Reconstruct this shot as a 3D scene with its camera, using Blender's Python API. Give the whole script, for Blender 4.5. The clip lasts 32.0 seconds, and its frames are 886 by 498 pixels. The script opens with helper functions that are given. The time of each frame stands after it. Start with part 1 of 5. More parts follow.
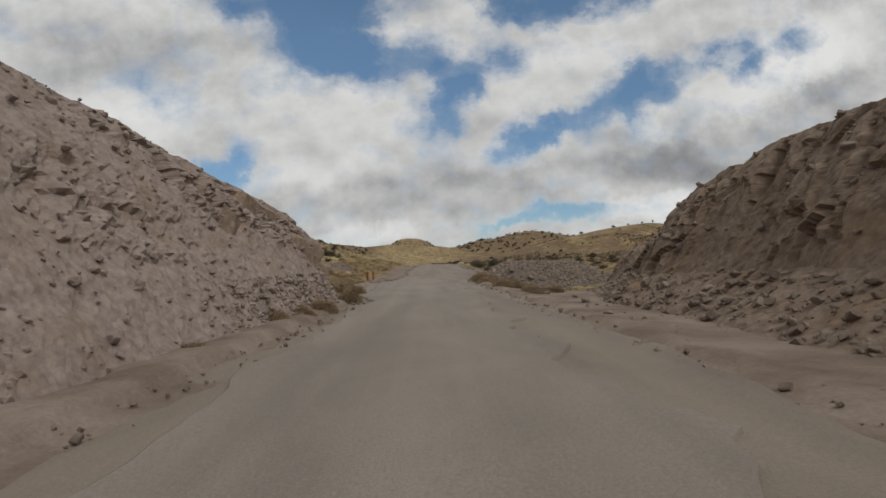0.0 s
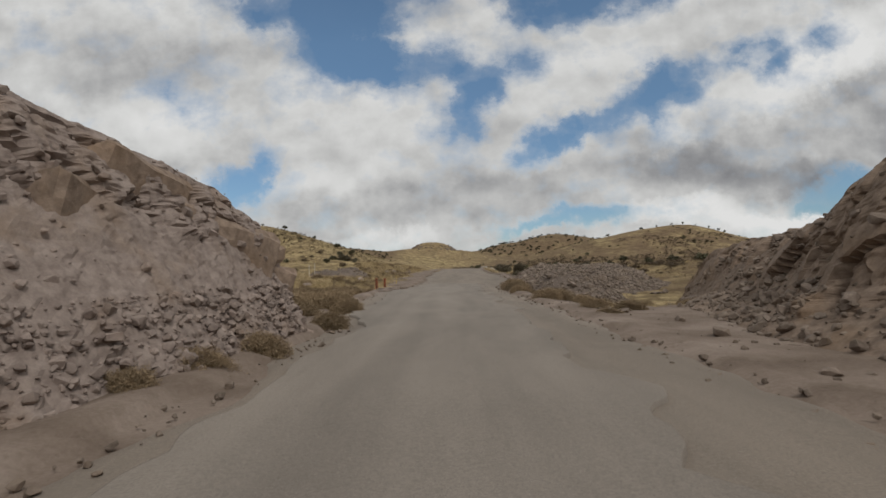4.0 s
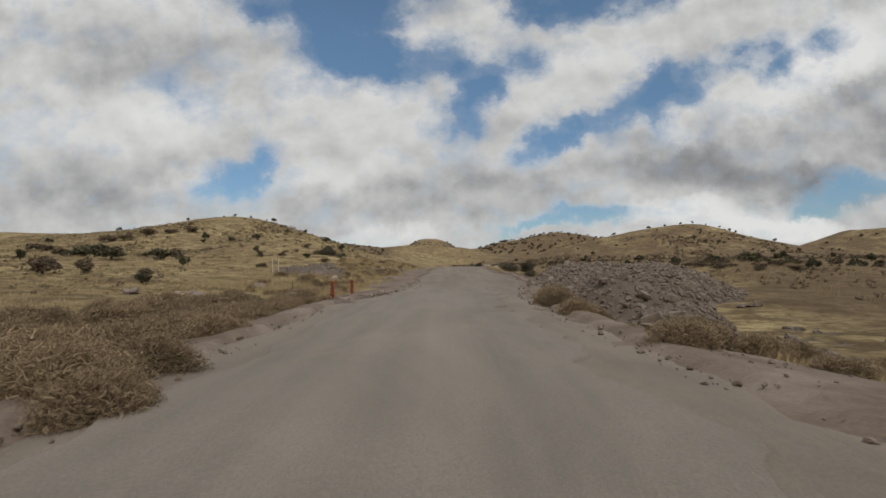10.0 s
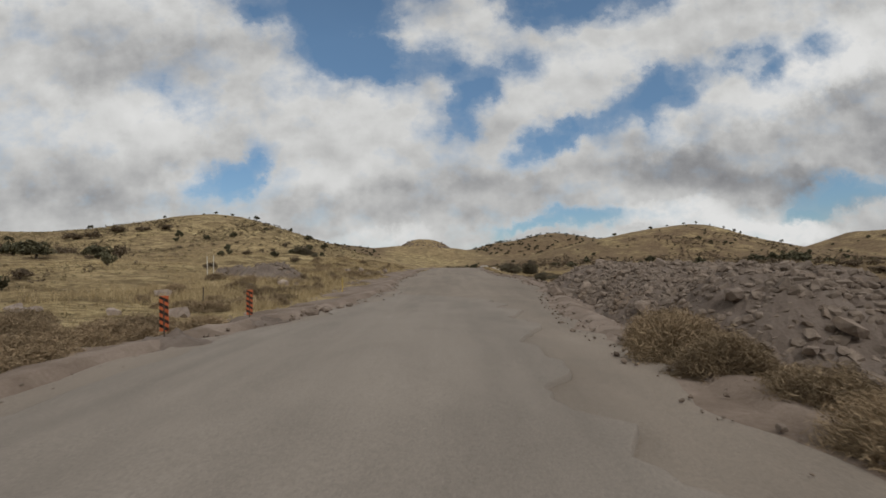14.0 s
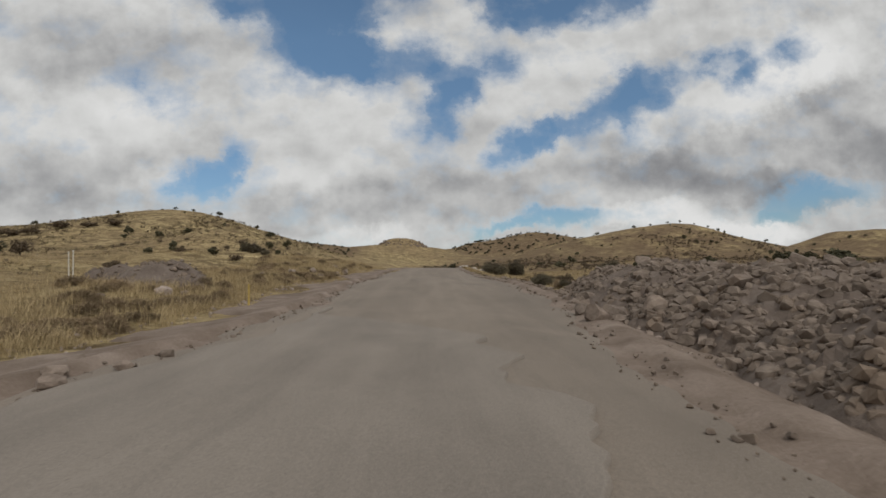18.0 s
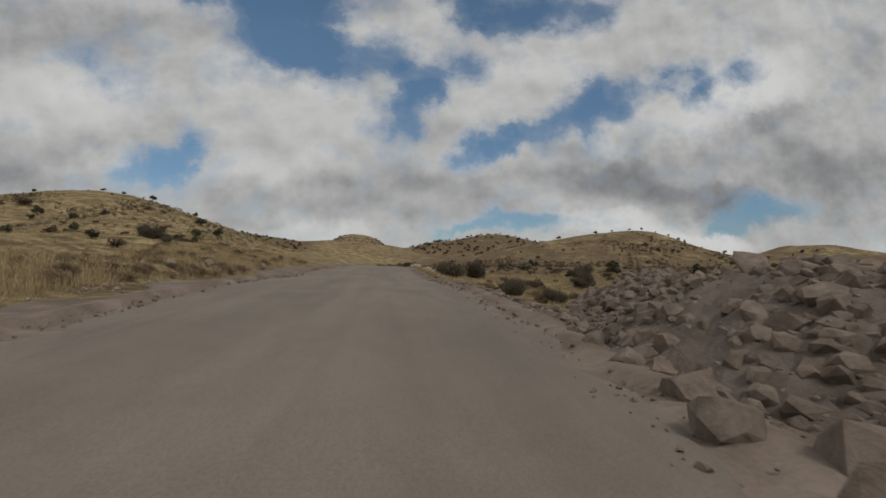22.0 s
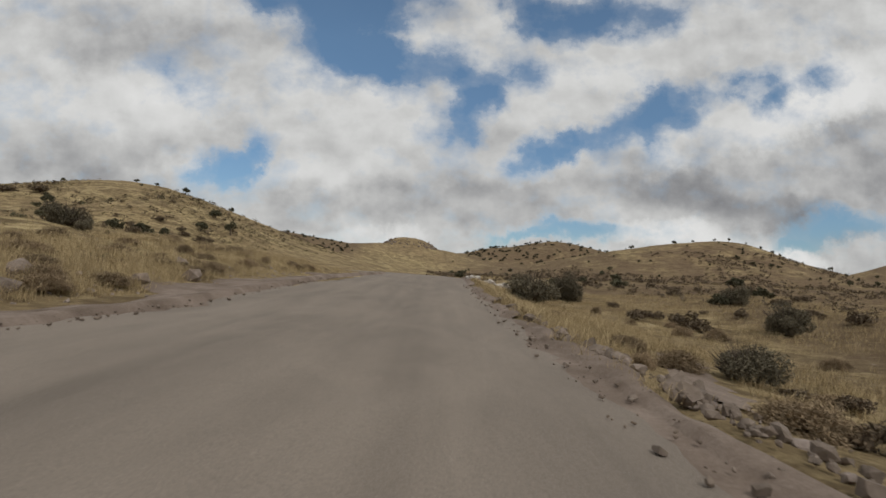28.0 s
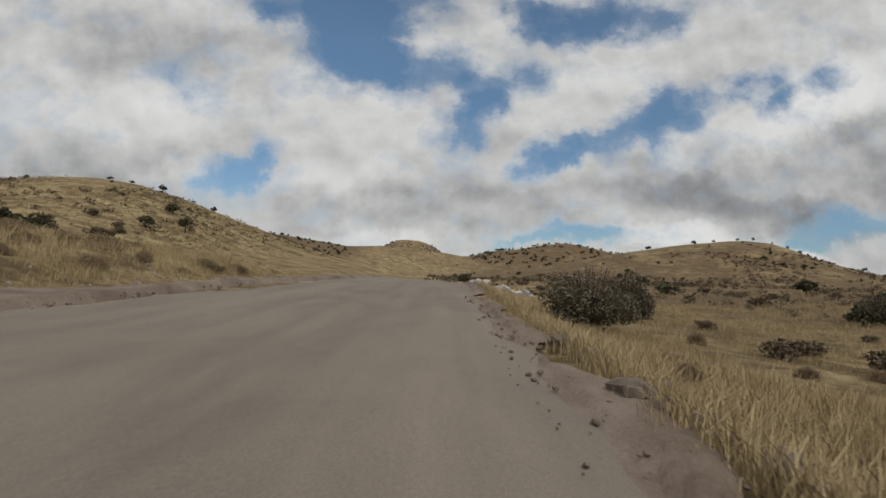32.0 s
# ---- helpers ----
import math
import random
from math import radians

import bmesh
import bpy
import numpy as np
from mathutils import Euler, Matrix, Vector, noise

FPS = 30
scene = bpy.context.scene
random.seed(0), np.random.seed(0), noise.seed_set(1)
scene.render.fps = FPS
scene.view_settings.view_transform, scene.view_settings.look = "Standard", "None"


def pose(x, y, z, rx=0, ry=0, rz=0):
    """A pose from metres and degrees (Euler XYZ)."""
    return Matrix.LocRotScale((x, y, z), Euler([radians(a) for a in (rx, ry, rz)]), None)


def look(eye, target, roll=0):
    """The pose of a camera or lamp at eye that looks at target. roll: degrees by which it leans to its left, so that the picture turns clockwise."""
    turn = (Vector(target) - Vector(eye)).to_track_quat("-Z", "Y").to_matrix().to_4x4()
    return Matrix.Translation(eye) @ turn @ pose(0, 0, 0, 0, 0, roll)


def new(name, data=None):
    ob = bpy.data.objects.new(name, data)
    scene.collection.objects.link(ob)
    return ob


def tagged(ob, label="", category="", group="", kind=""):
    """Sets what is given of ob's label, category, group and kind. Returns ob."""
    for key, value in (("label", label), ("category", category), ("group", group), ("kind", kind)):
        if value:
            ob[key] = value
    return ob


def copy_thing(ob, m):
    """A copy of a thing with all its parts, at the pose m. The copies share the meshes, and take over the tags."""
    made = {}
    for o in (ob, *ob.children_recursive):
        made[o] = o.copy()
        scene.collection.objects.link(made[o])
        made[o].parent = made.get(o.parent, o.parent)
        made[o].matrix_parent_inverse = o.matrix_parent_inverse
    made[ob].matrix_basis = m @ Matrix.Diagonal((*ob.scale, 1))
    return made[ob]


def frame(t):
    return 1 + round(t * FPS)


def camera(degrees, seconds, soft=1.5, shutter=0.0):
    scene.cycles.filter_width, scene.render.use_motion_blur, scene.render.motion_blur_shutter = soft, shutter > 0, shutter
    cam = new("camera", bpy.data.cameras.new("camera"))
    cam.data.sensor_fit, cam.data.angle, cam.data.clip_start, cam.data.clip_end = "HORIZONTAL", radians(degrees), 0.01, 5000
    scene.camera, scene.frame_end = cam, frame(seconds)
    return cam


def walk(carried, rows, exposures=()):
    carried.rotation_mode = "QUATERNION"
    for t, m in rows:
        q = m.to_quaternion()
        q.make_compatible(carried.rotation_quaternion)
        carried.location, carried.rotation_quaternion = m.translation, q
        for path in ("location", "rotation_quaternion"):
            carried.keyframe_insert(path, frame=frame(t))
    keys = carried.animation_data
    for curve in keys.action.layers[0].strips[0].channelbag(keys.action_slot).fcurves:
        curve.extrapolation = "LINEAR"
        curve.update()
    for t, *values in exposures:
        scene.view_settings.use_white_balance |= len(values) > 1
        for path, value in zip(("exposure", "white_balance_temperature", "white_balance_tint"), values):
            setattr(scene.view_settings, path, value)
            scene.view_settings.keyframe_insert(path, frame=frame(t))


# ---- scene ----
cam = camera(78.0, 32.0, 1.6, 0.25)
# seconds, place, yaw to the left, pitch up, lean to the left
PATH = [
    (0, -0.349, -37.575, -0.067, -1.55, 1.41, -1.66),
    (0.5, -0.301, -36.407, -0.067, -1.14, 1.52, -1.95),
    (1, -0.253, -35.254, -0.077, -0.80, 1.43, -3.13),
    (1.5, -0.261, -34.059, -0.066, -0.55, 1.73, -0.87),
    (2, -0.232, -32.908, -0.056, -0.47, 2.18, -2.29),
    (2.5, -0.225, -31.762, -0.059, -0.13, 2.20, -2.32),
    (3, -0.262, -30.594, -0.055, 0.33, 2.10, -0.05),
    (3.5, -0.270, -29.479, -0.065, 0.59, 2.02, -2.06),
    (5.5, -0.359, -24.962, 0.017, 1.18, 1.69, -1.26),
    (6, -0.356, -23.618, 0.027, 1.12, 1.70, -1.46),
    (6.5, -0.325, -22.144, 0.023, 1.12, 1.67, -1.22),
    (7, -0.302, -20.740, 0.006, 1.06, 1.63, -1.06),
    (7.5, -0.271, -19.274, 0.002, 1.11, 1.70, -1.03),
    (8, -0.299, -17.698, 0.023, 0.96, 1.73, -1.33),
    (8.5, -0.333, -16.147, 0.009, 0.94, 1.69, -0.59),
    (9, -0.353, -14.556, -0.014, 0.83, 1.75, -1.23),
    (9.5, -0.372, -12.917, -0.032, 0.71, 1.61, -1.36),
    (10, -0.349, -11.265, -0.046, 0.56, 1.66, -1.07),
    (10.5, -0.294, -9.562, -0.050, 0.39, 1.60, -1.64),
    (11, -0.241, -7.744, -0.060, 0.29, 1.49, -1.75),
    (11.5, -0.209, -5.822, -0.082, 0.22, 1.54, -1.55),
    (12, -0.150, -3.921, -0.114, 0.07, 1.50, -1.73),
    (12.5, -0.075, -2.008, -0.141, 0.12, 1.55, -1.55),
    (13, -0.000, -0.000, -0.159, 0.04, 1.56, -1.57),
    (13.5, 0.098, 2.242, -0.174, -0.01, 1.71, -1.90),
    (14, 0.221, 4.522, -0.195, 0.02, 1.81, -0.95),
    (14.5, 0.362, 6.677, -0.207, -0.08, 1.82, -1.28),
    (16.5, 0.658, 14.091, -0.114, -0.58, 1.88, -1.26),
    (17, 0.818, 15.820, -0.125, -1.03, 1.73, -0.95),
    (17.5, 0.983, 17.560, -0.152, -1.53, 1.78, -1.01),
    (18, 1.202, 19.351, -0.186, -2.17, 1.75, -0.86),
    (18.5, 1.496, 21.186, -0.215, -2.96, 1.73, -0.96),
    (19, 1.812, 22.976, -0.247, -4.29, 1.64, -1.35),
    (19.5, 2.135, 24.656, -0.264, -5.57, 1.80, -2.13),
    (20, 2.425, 26.325, -0.313, -6.44, 1.99, -0.40),
    (20.5, 2.732, 28.043, -0.355, -6.85, 1.74, -1.10),
    (21, 3.079, 29.938, -0.364, -7.08, 1.36, 0.71),
    (21.5, 3.350, 31.978, -0.362, -6.85, 1.43, 0.13),
    (22, 3.539, 34.125, -0.352, -6.39, 1.77, 1.30),
    (22.5, 3.752, 36.330, -0.328, -5.87, 1.93, 1.06),
    (23, 3.927, 38.599, -0.292, -5.27, 1.96, 0.08),
    (23.5, 3.995, 40.935, -0.227, -4.48, 1.99, 2.26),
    (24, 4.081, 43.288, -0.165, -3.91, 2.10, 0.34),
    (24.5, 4.012, 45.753, -0.110, -3.08, 2.21, 1.80),
    (25, 3.971, 48.303, -0.048, -2.34, 2.21, 1.58),
    (25.5, 4.070, 50.807, -0.007, -1.58, 2.37, 1.74),
    (27.5, 4.695, 61.014, 0.234, -0.83, 2.41, 3.07),
    (28, 4.887, 63.560, 0.275, -0.71, 2.20, 3.19),
    (28.5, 5.074, 66.064, 0.293, -0.66, 2.27, 2.41),
    (29, 5.233, 68.575, 0.291, -0.60, 2.46, 3.87),
    (29.5, 5.404, 71.109, 0.270, -0.54, 2.50, 2.48),
    (30, 5.514, 73.673, 0.228, -0.34, 2.33, 3.73),
    (30.5, 5.722, 76.124, 0.194, -0.47, 2.20, 2.03),
    (31, 5.869, 78.496, 0.162, -0.37, 2.21, 3.39),
    (31.5, 5.986, 80.823, 0.145, -0.21, 2.46, 2.74),
    (32, 6.098, 83.073, 0.120, -0.15, 2.61, 2.81),
]


def carried_pose(x, y, z, yaw, tilt, lean):
    ahead = Vector((-math.sin(radians(yaw)) * math.cos(radians(tilt)), math.cos(radians(yaw)) * math.cos(radians(tilt)), math.sin(radians(tilt))))
    eye = Vector((x, y, z))
    return look(eye, eye + ahead, lean)


walk(cam, [(t, carried_pose(*row)) for t, *row in PATH],
     [(0, 0.0), (17.5, 0.0), (19, -0.1), (20.5, -0.32), (23, -0.3), (24.5, -0.16), (26, -0.1), (28, 0.0), (32, -0.03)])
# ---- shader helpers ----
def shader(name):
    m = bpy.data.materials.new(name)
    m.use_nodes = True
    return m, m.node_tree, m.node_tree.nodes["Principled BSDF"]


def node(tree, kind, **inputs):
    n = tree.nodes.new(kind)
    for key, value in inputs.items():
        n.inputs[key.replace("_", " ")].default_value = value
    return n


def coords(tree, scale=(1, 1, 1), world=False):
    """Object coordinates, or the place in the world, stretched by scale."""
    mapping = tree.nodes.new("ShaderNodeMapping")
    mapping.inputs["Scale"].default_value = scale
    if world:
        tree.links.new(tree.nodes.new("ShaderNodeNewGeometry").outputs["Position"], mapping.inputs["Vector"])
    else:
        tree.links.new(tree.nodes.new("ShaderNodeTexCoord").outputs["Object"], mapping.inputs["Vector"])
    return mapping.outputs["Vector"]


def noisy(tree, vector, scale, detail=6.0, rough=0.6, distort=0.0):
    n = tree.nodes.new("ShaderNodeTexNoise")
    n.inputs["Scale"].default_value, n.inputs["Detail"].default_value = scale, detail
    n.inputs["Roughness"].default_value, n.inputs["Distortion"].default_value = rough, distort
    tree.links.new(vector, n.inputs["Vector"])
    return n.outputs["Fac"]


def ramp(tree, fac, *stops):
    n = tree.nodes.new("ShaderNodeValToRGB")
    while len(n.color_ramp.elements) < len(stops):
        n.color_ramp.elements.new(0.5)
    for e, (at, colour) in zip(n.color_ramp.elements, stops):
        e.position = at
        e.color = (*colour, 1) if isinstance(colour, tuple) else (colour, colour, colour, 1)
    tree.links.new(fac, n.inputs["Fac"])
    return n.outputs["Color"]


def mixed(tree, fac, a, b, blend="MIX"):
    n = tree.nodes.new("ShaderNodeMix")
    n.data_type, n.blend_type = "RGBA", blend
    for value, key in ((fac, 0), (a, 6), (b, 7)):
        if hasattr(value, "links"):
            tree.links.new(value, n.inputs[key])
        else:
            n.inputs[key].default_value = value if key == 0 or len(value) == 4 else (*value, 1)
    return n.outputs[2]


def maths(tree, op, a, b=0.0, c=None, clamp=False):
    n = tree.nodes.new("ShaderNodeMath")
    n.operation, n.use_clamp = op, clamp
    for k, v in enumerate((a, b, c)):
        if v is None:
            continue
        if hasattr(v, "links"):
            tree.links.new(v, n.inputs[k])
        else:
            n.inputs[k].default_value = v
    return n.outputs[0]


def bumped(tree, bsdf, height, strength, distance):
    n = node(tree, "ShaderNodeBump", Strength=strength, Distance=distance)
    tree.links.new(height, n.inputs["Height"])
    tree.links.new(n.outputs["Normal"], bsdf.inputs["Normal"])

# ---- sky and sun ----
SUN_HEIGHT, SUN_TURN = 48.0, 150.0  # degrees above the horizon, clockwise from straight ahead
world = bpy.data.worlds.new("sky")
scene.world = world
world.use_nodes = True
wt = world.node_tree
wt.nodes.clear()


def cloudy_sky(tree):
    """Broken stratocumulus over a clear blue sky."""
    way = tree.nodes.new("ShaderNodeTexCoord").outputs["Generated"]
    split = tree.nodes.new("ShaderNodeSeparateXYZ")
    tree.links.new(way, split.inputs[0])
    ahead = maths(tree, "MAXIMUM", maths(tree, "ABSOLUTE", split.outputs[1]), 0.25)
    across, height = maths(tree, "DIVIDE", split.outputs[0], ahead), maths(tree, "DIVIDE", split.outputs[2], ahead)
    join = tree.nodes.new("ShaderNodeCombineXYZ")
    tree.links.new(across, join.inputs[0])
    tree.links.new(height, join.inputs[1])
    tree.links.new(maths(tree, "SIGN", split.outputs[1]), join.inputs[2])
    flat = join.outputs[0]

    def field(scale, stretch, detail, shift=(0, 0, 0), rough=0.55):
        m = tree.nodes.new("ShaderNodeMapping")
        m.inputs["Scale"].default_value, m.inputs["Location"].default_value = (1, stretch, 1), shift
        tree.links.new(flat, m.inputs["Vector"])
        return noisy(tree, m.outputs["Vector"], scale, detail, rough)

    # wisps bend the outlines
    warp = tree.nodes.new("ShaderNodeTexNoise")
    warp.inputs["Scale"].default_value, warp.inputs["Detail"].default_value, warp.inputs["Roughness"].default_value = 9.0, 7.0, 0.66
    tree.links.new(flat, warp.inputs["Vector"])
    bend = tree.nodes.new("ShaderNodeVectorMath")
    bend.operation = "MULTIPLY_ADD"
    tree.links.new(warp.outputs["Color"], bend.inputs[0])
    bend.inputs[1].default_value = (0.15, 0.11, 0)
    tree.links.new(flat, bend.inputs[2])
    bent = tree.nodes.new("ShaderNodeVectorMath")
    bent.inputs[1].default_value = (-0.075, -0.055, 0)
    tree.links.new(bend.outputs[0], bent.inputs[0])

    def patches(rows):
        total = None
        for u, v, su, sv, turn, power in rows:
            m = tree.nodes.new("ShaderNodeMapping")
            m.vector_type = "TEXTURE"
            m.inputs["Location"].default_value, m.inputs["Scale"].default_value = (u, v, 1), (su, sv, 1)
            m.inputs["Rotation"].default_value = (0, 0, radians(turn))
            tree.links.new(bent.outputs[0], m.inputs["Vector"])
            g = tree.nodes.new("ShaderNodeTexGradient")
            g.gradient_type = "SPHERICAL"
            tree.links.new(m.outputs["Vector"], g.inputs["Vector"])
            one = maths(tree, "MULTIPLY", g.outputs["Fac"], power)
            total = one if total is None else maths(tree, "ADD", total, one)
        return total

    gaps, grey, lit = patches(GAPS), patches(GREY), patches(LIT)
    body = maths(tree, "ADD", maths(tree, "MULTIPLY", field(4.0, 1.5, 9.0, rough=0.60), 0.45), maths(tree, "MULTIPLY", field(15.0, 1.3, 8.0, (3, 1, 0), 0.58), 0.60))
    cover = maths(tree, "SUBTRACT", maths(tree, "ADD", body, 0.16), gaps)
    mask = ramp(tree, cover, (0.20, 0.02), (0.37, 0.16), (0.50, 0.55), (0.68, 1.0))
    # lit tops, grey bases: each lump is brighter on the side towards the sun
    lump, lump_up = field(8.0, 1.15, 6.0, (1, 5, 0), 0.5), field(8.0, 1.15, 6.0, (1.012, 5.03, 0), 0.5)
    relief = maths(tree, "MULTIPLY", maths(tree, "SUBTRACT", lump, lump_up), 0.42)
    puffs = maths(tree, "ADD", maths(tree, "MULTIPLY", field(2.4, 1.4, 4.0, (7, 2, 0), 0.42), 0.30), maths(tree, "MULTIPLY", lump, 0.20))
    rim = ramp(tree, cover, (0.45, 0.09), (0.72, 0.0))
    shade = maths(tree, "ADD", maths(tree, "ADD", maths(tree, "ADD", puffs, 0.25), relief), maths(tree, "ADD", rim, maths(tree, "MULTIPLY", maths(tree, "SUBTRACT", lit, grey), 0.5)))
    cloud = ramp(tree, shade, (0.14, (0.175, 0.178, 0.190)), (0.32, (0.320, 0.322, 0.328)), (0.47, (0.505, 0.506, 0.500)), (0.58, (0.625, 0.627, 0.618)), (0.74, (0.730, 0.730, 0.722)))
    clear = tree.nodes.new("ShaderNodeTexSky")
    clear.sky_type, clear.sun_disc = "NISHITA", False
    clear.sun_elevation, clear.sun_rotation = radians(SUN_HEIGHT), radians(SUN_TURN)
    clear.altitude, clear.air_density, clear.dust_density, clear.ozone_density = 1500, 1.0, 0.4, 1.0
    dim = tree.nodes.new("ShaderNodeVectorMath")
    dim.operation = "SCALE"
    dim.inputs["Scale"].default_value = 0.094
    tree.links.new(clear.outputs["Color"], dim.inputs[0])
    back = tree.nodes.new("ShaderNodeBackground")
    blue = mixed(tree, 1.0, dim.outputs[0], (0.84, 1.0, 1.0), "MULTIPLY")
    blue = mixed(tree, 1.0, blue, ramp(tree, height, (0.04, (0.62, 0.62, 0.70)), (0.42, (1.0, 1.0, 1.0))), "MULTIPLY")
    tree.links.new(mixed(tree, mask, blue, cloud), back.inputs["Color"])
    out = tree.nodes.new("ShaderNodeOutputWorld")
    tree.links.new(back.outputs[0], out.inputs["Surface"])


# clear gaps, grey bases and sunlit heads: across, height (tangents of the angles), half sizes, slant, strength
GAPS = [
    (-0.19, 0.43, 0.13, 0.13, 0, 0.66), (-0.11, 0.385, 0.12, 0.05, -10, 0.50), (0.03, 0.37, 0.10, 0.06, -35, 0.52), (0.13, 0.50, 0.10, 0.06, -30, 0.45), (0.27, 0.485, 0.20, 0.06, 12, 0.62), (0.40, 0.47, 0.08, 0.04, 30, 0.30), (-0.11, 0.35, 0.12, 0.05, -18, 0.30), (-0.20, 0.52, 0.30, 0.09, 0, 0.55),
    (0.03, 0.275, 0.11, 0.06, 25, 0.40), (0.07, 0.31, 0.07, 0.05, 60, 0.30), (0.14, 0.36, 0.08, 0.06, 60, 0.34), (0.18, 0.225, 0.10, 0.045, 24, 0.56), (0.25, 0.255, 0.09, 0.035, 30, 0.40), (0.37, 0.30, 0.15, 0.065, 24, 0.52), (0.40, 0.335, 0.08, 0.04, 20, 0.30),
    (-0.395, 0.165, 0.10, 0.045, 18, 0.62), (-0.34, 0.205, 0.06, 0.04, 30, 0.36), (0.25, 0.080, 0.16, 0.026, 4, 0.62), (0.14, 0.062, 0.09, 0.014, 6, 0.40), (0.74, 0.120, 0.16, 0.042, 8, 0.62), (0.66, 0.088, 0.08, 0.018, 0, 0.35),
    (0.60, 0.36, 0.06, 0.045, 20, 0.42), (0.54, 0.375, 0.13, 0.035, 32, 0.36), (0.68, 0.40, 0.12, 0.03, 8, 0.26), (-0.50, 0.335, 0.09, 0.05, -25, 0.22), (-0.44, 0.30, 0.05, 0.06, 0, 0.20), (-0.33, 0.48, 0.06, 0.05, 0, 0.34),
]
GREY = [
    (0.50, 0.18, 0.26, 0.10, -4, 0.50), (0.42, 0.20, 0.16, 0.06, -20, 0.30), (0.66, 0.135, 0.14, 0.05, 0, 0.45), (0.74, 0.28, 0.20, 0.065, 24, 0.48), (0.92, 0.20, 0.22, 0.11, 0, 0.50), (0.76, 0.108, 0.09, 0.022, 5, 0.50), (-0.58, 0.40, 0.36, 0.10, -8, 0.30),
    (-0.70, 0.13, 0.40, 0.11, 0, 0.24), (-0.08, 0.105, 0.34, 0.060, 0, 0.34), (0.06, 0.165, 0.20, 0.05, 8, 0.26), (0.24, 0.15, 0.16, 0.05, 8, 0.16), (-0.33, 0.255, 0.18, 0.06, 20, 0.20),
]
LIT = [
    (-0.58, 0.275, 0.22, 0.075, -8, 0.34), (-0.17, 0.29, 0.18, 0.085, -12, 0.32), (0.30, 0.395, 0.26, 0.085, 12, 0.12), (0.62, 0.31, 0.20, 0.05, 24, 0.36), (0.74, 0.385, 0.20, 0.07, 10, 0.50), (0.40, 0.245, 0.12, 0.04, 24, 0.40),
    (0.41, 0.090, 0.14, 0.030, 0, 0.60), (0.60, 0.060, 0.15, 0.030, 0, 0.90), (-0.10, 0.055, 0.10, 0.022, 0, 0.40), (-0.24, 0.155, 0.16, 0.05, 0, 0.22), (0.15, 0.20, 0.12, 0.04, 16, 0.24), (-0.47, 0.16, 0.06, 0.05, 40, 0.30),
]
cloudy_sky(wt)

sun = new("sun", bpy.data.lights.new("sun", "SUN"))
sun.data.energy, sun.data.angle, sun.data.color = 1.35, radians(14), (1.0, 0.97, 0.93)
sun.matrix_world = pose(0, 0, 60, 90 - SUN_HEIGHT, 0, 180 - SUN_TURN)

# ---- mesh helpers ----
def hashed(ix, iy, iz, seed):
    h = (ix.astype(np.int64) * 374761393 + iy.astype(np.int64) * 668265263 + iz.astype(np.int64) * 2147483647 + seed * 974634151) & 0xFFFFFFFF
    h = ((h ^ (h >> 13)) * 1274126177) & 0xFFFFFFFF
    h = ((h ^ (h >> 16)) * 2246822519) & 0xFFFFFFFF
    return ((h ^ (h >> 15)) & 0xFFFFFF) / float(0xFFFFFF)


def vnoise(x, y, z=None, seed=0):
    """Smooth noise, -1 to 1."""
    x, y = np.broadcast_arrays(np.asarray(x, float), np.asarray(y, float))
    z = np.zeros_like(x) if z is None else np.asarray(z, float) + 0 * x
    fx, fy, fz = np.floor(x), np.floor(y), np.floor(z)
    u, v, w = x - fx, y - fy, z - fz
    u, v, w = u * u * (3 - 2 * u), v * v * (3 - 2 * v), w * w * (3 - 2 * w)
    out = 0
    for a in (0, 1):
        for b in (0, 1):
            for c in (0, 1):
                k = (u if a else 1 - u) * (v if b else 1 - v) * (w if c else 1 - w)
                out = out + k * hashed(fx + a, fy + b, fz + c, seed)
    return out * 2 - 1


def fbm(x, y, z=None, octaves=4, seed=0, gain=0.5):
    total, amp = 0, 1.0
    for o in range(octaves):
        k = 2.03**o
        total = total + amp * vnoise(x * k + 7.3 * o, y * k - 3.1 * o, None if z is None else z * k + 5.7 * o, seed + o)
        amp *= gain
    return total


def blocks(x, y, z, size, seed=0):
    """Broken-rock relief: each cell of an uneven lattice has a height and a tilt of its own; returns height and nearness to a joint."""
    x, y, z = x / size, y / size, z / size
    fx, fy, fz = np.floor(x), np.floor(y), np.floor(z)
    best, second = np.full(x.shape, 9.0), np.full(x.shape, 9.0)
    val = np.zeros(x.shape)
    for a in (-1, 0, 1):
        for b in (-1, 0, 1):
            for c in (-1, 0, 1):
                px, py, pz = fx + a, fy + b, fz + c
                jx, jy, jz = (hashed(px, py, pz, seed + k) for k in (1, 2, 3))
                dx, dy, dz = px + jx - x, py + jy - y, pz + jz - z
                d = dx * dx + dy * dy + dz * dz
                h = hashed(px, py, pz, seed + 4) * 2 - 1 + (hashed(px, py, pz, seed + 5) - 0.5) * dx * 1.6 + (hashed(px, py, pz, seed + 6) - 0.5) * dz * 1.6
                near = d < best
                second = np.where(near, best, np.minimum(second, d))
                val = np.where(near, h, val)
                best = np.where(near, d, best)
    return val, np.sqrt(second) - np.sqrt(best)


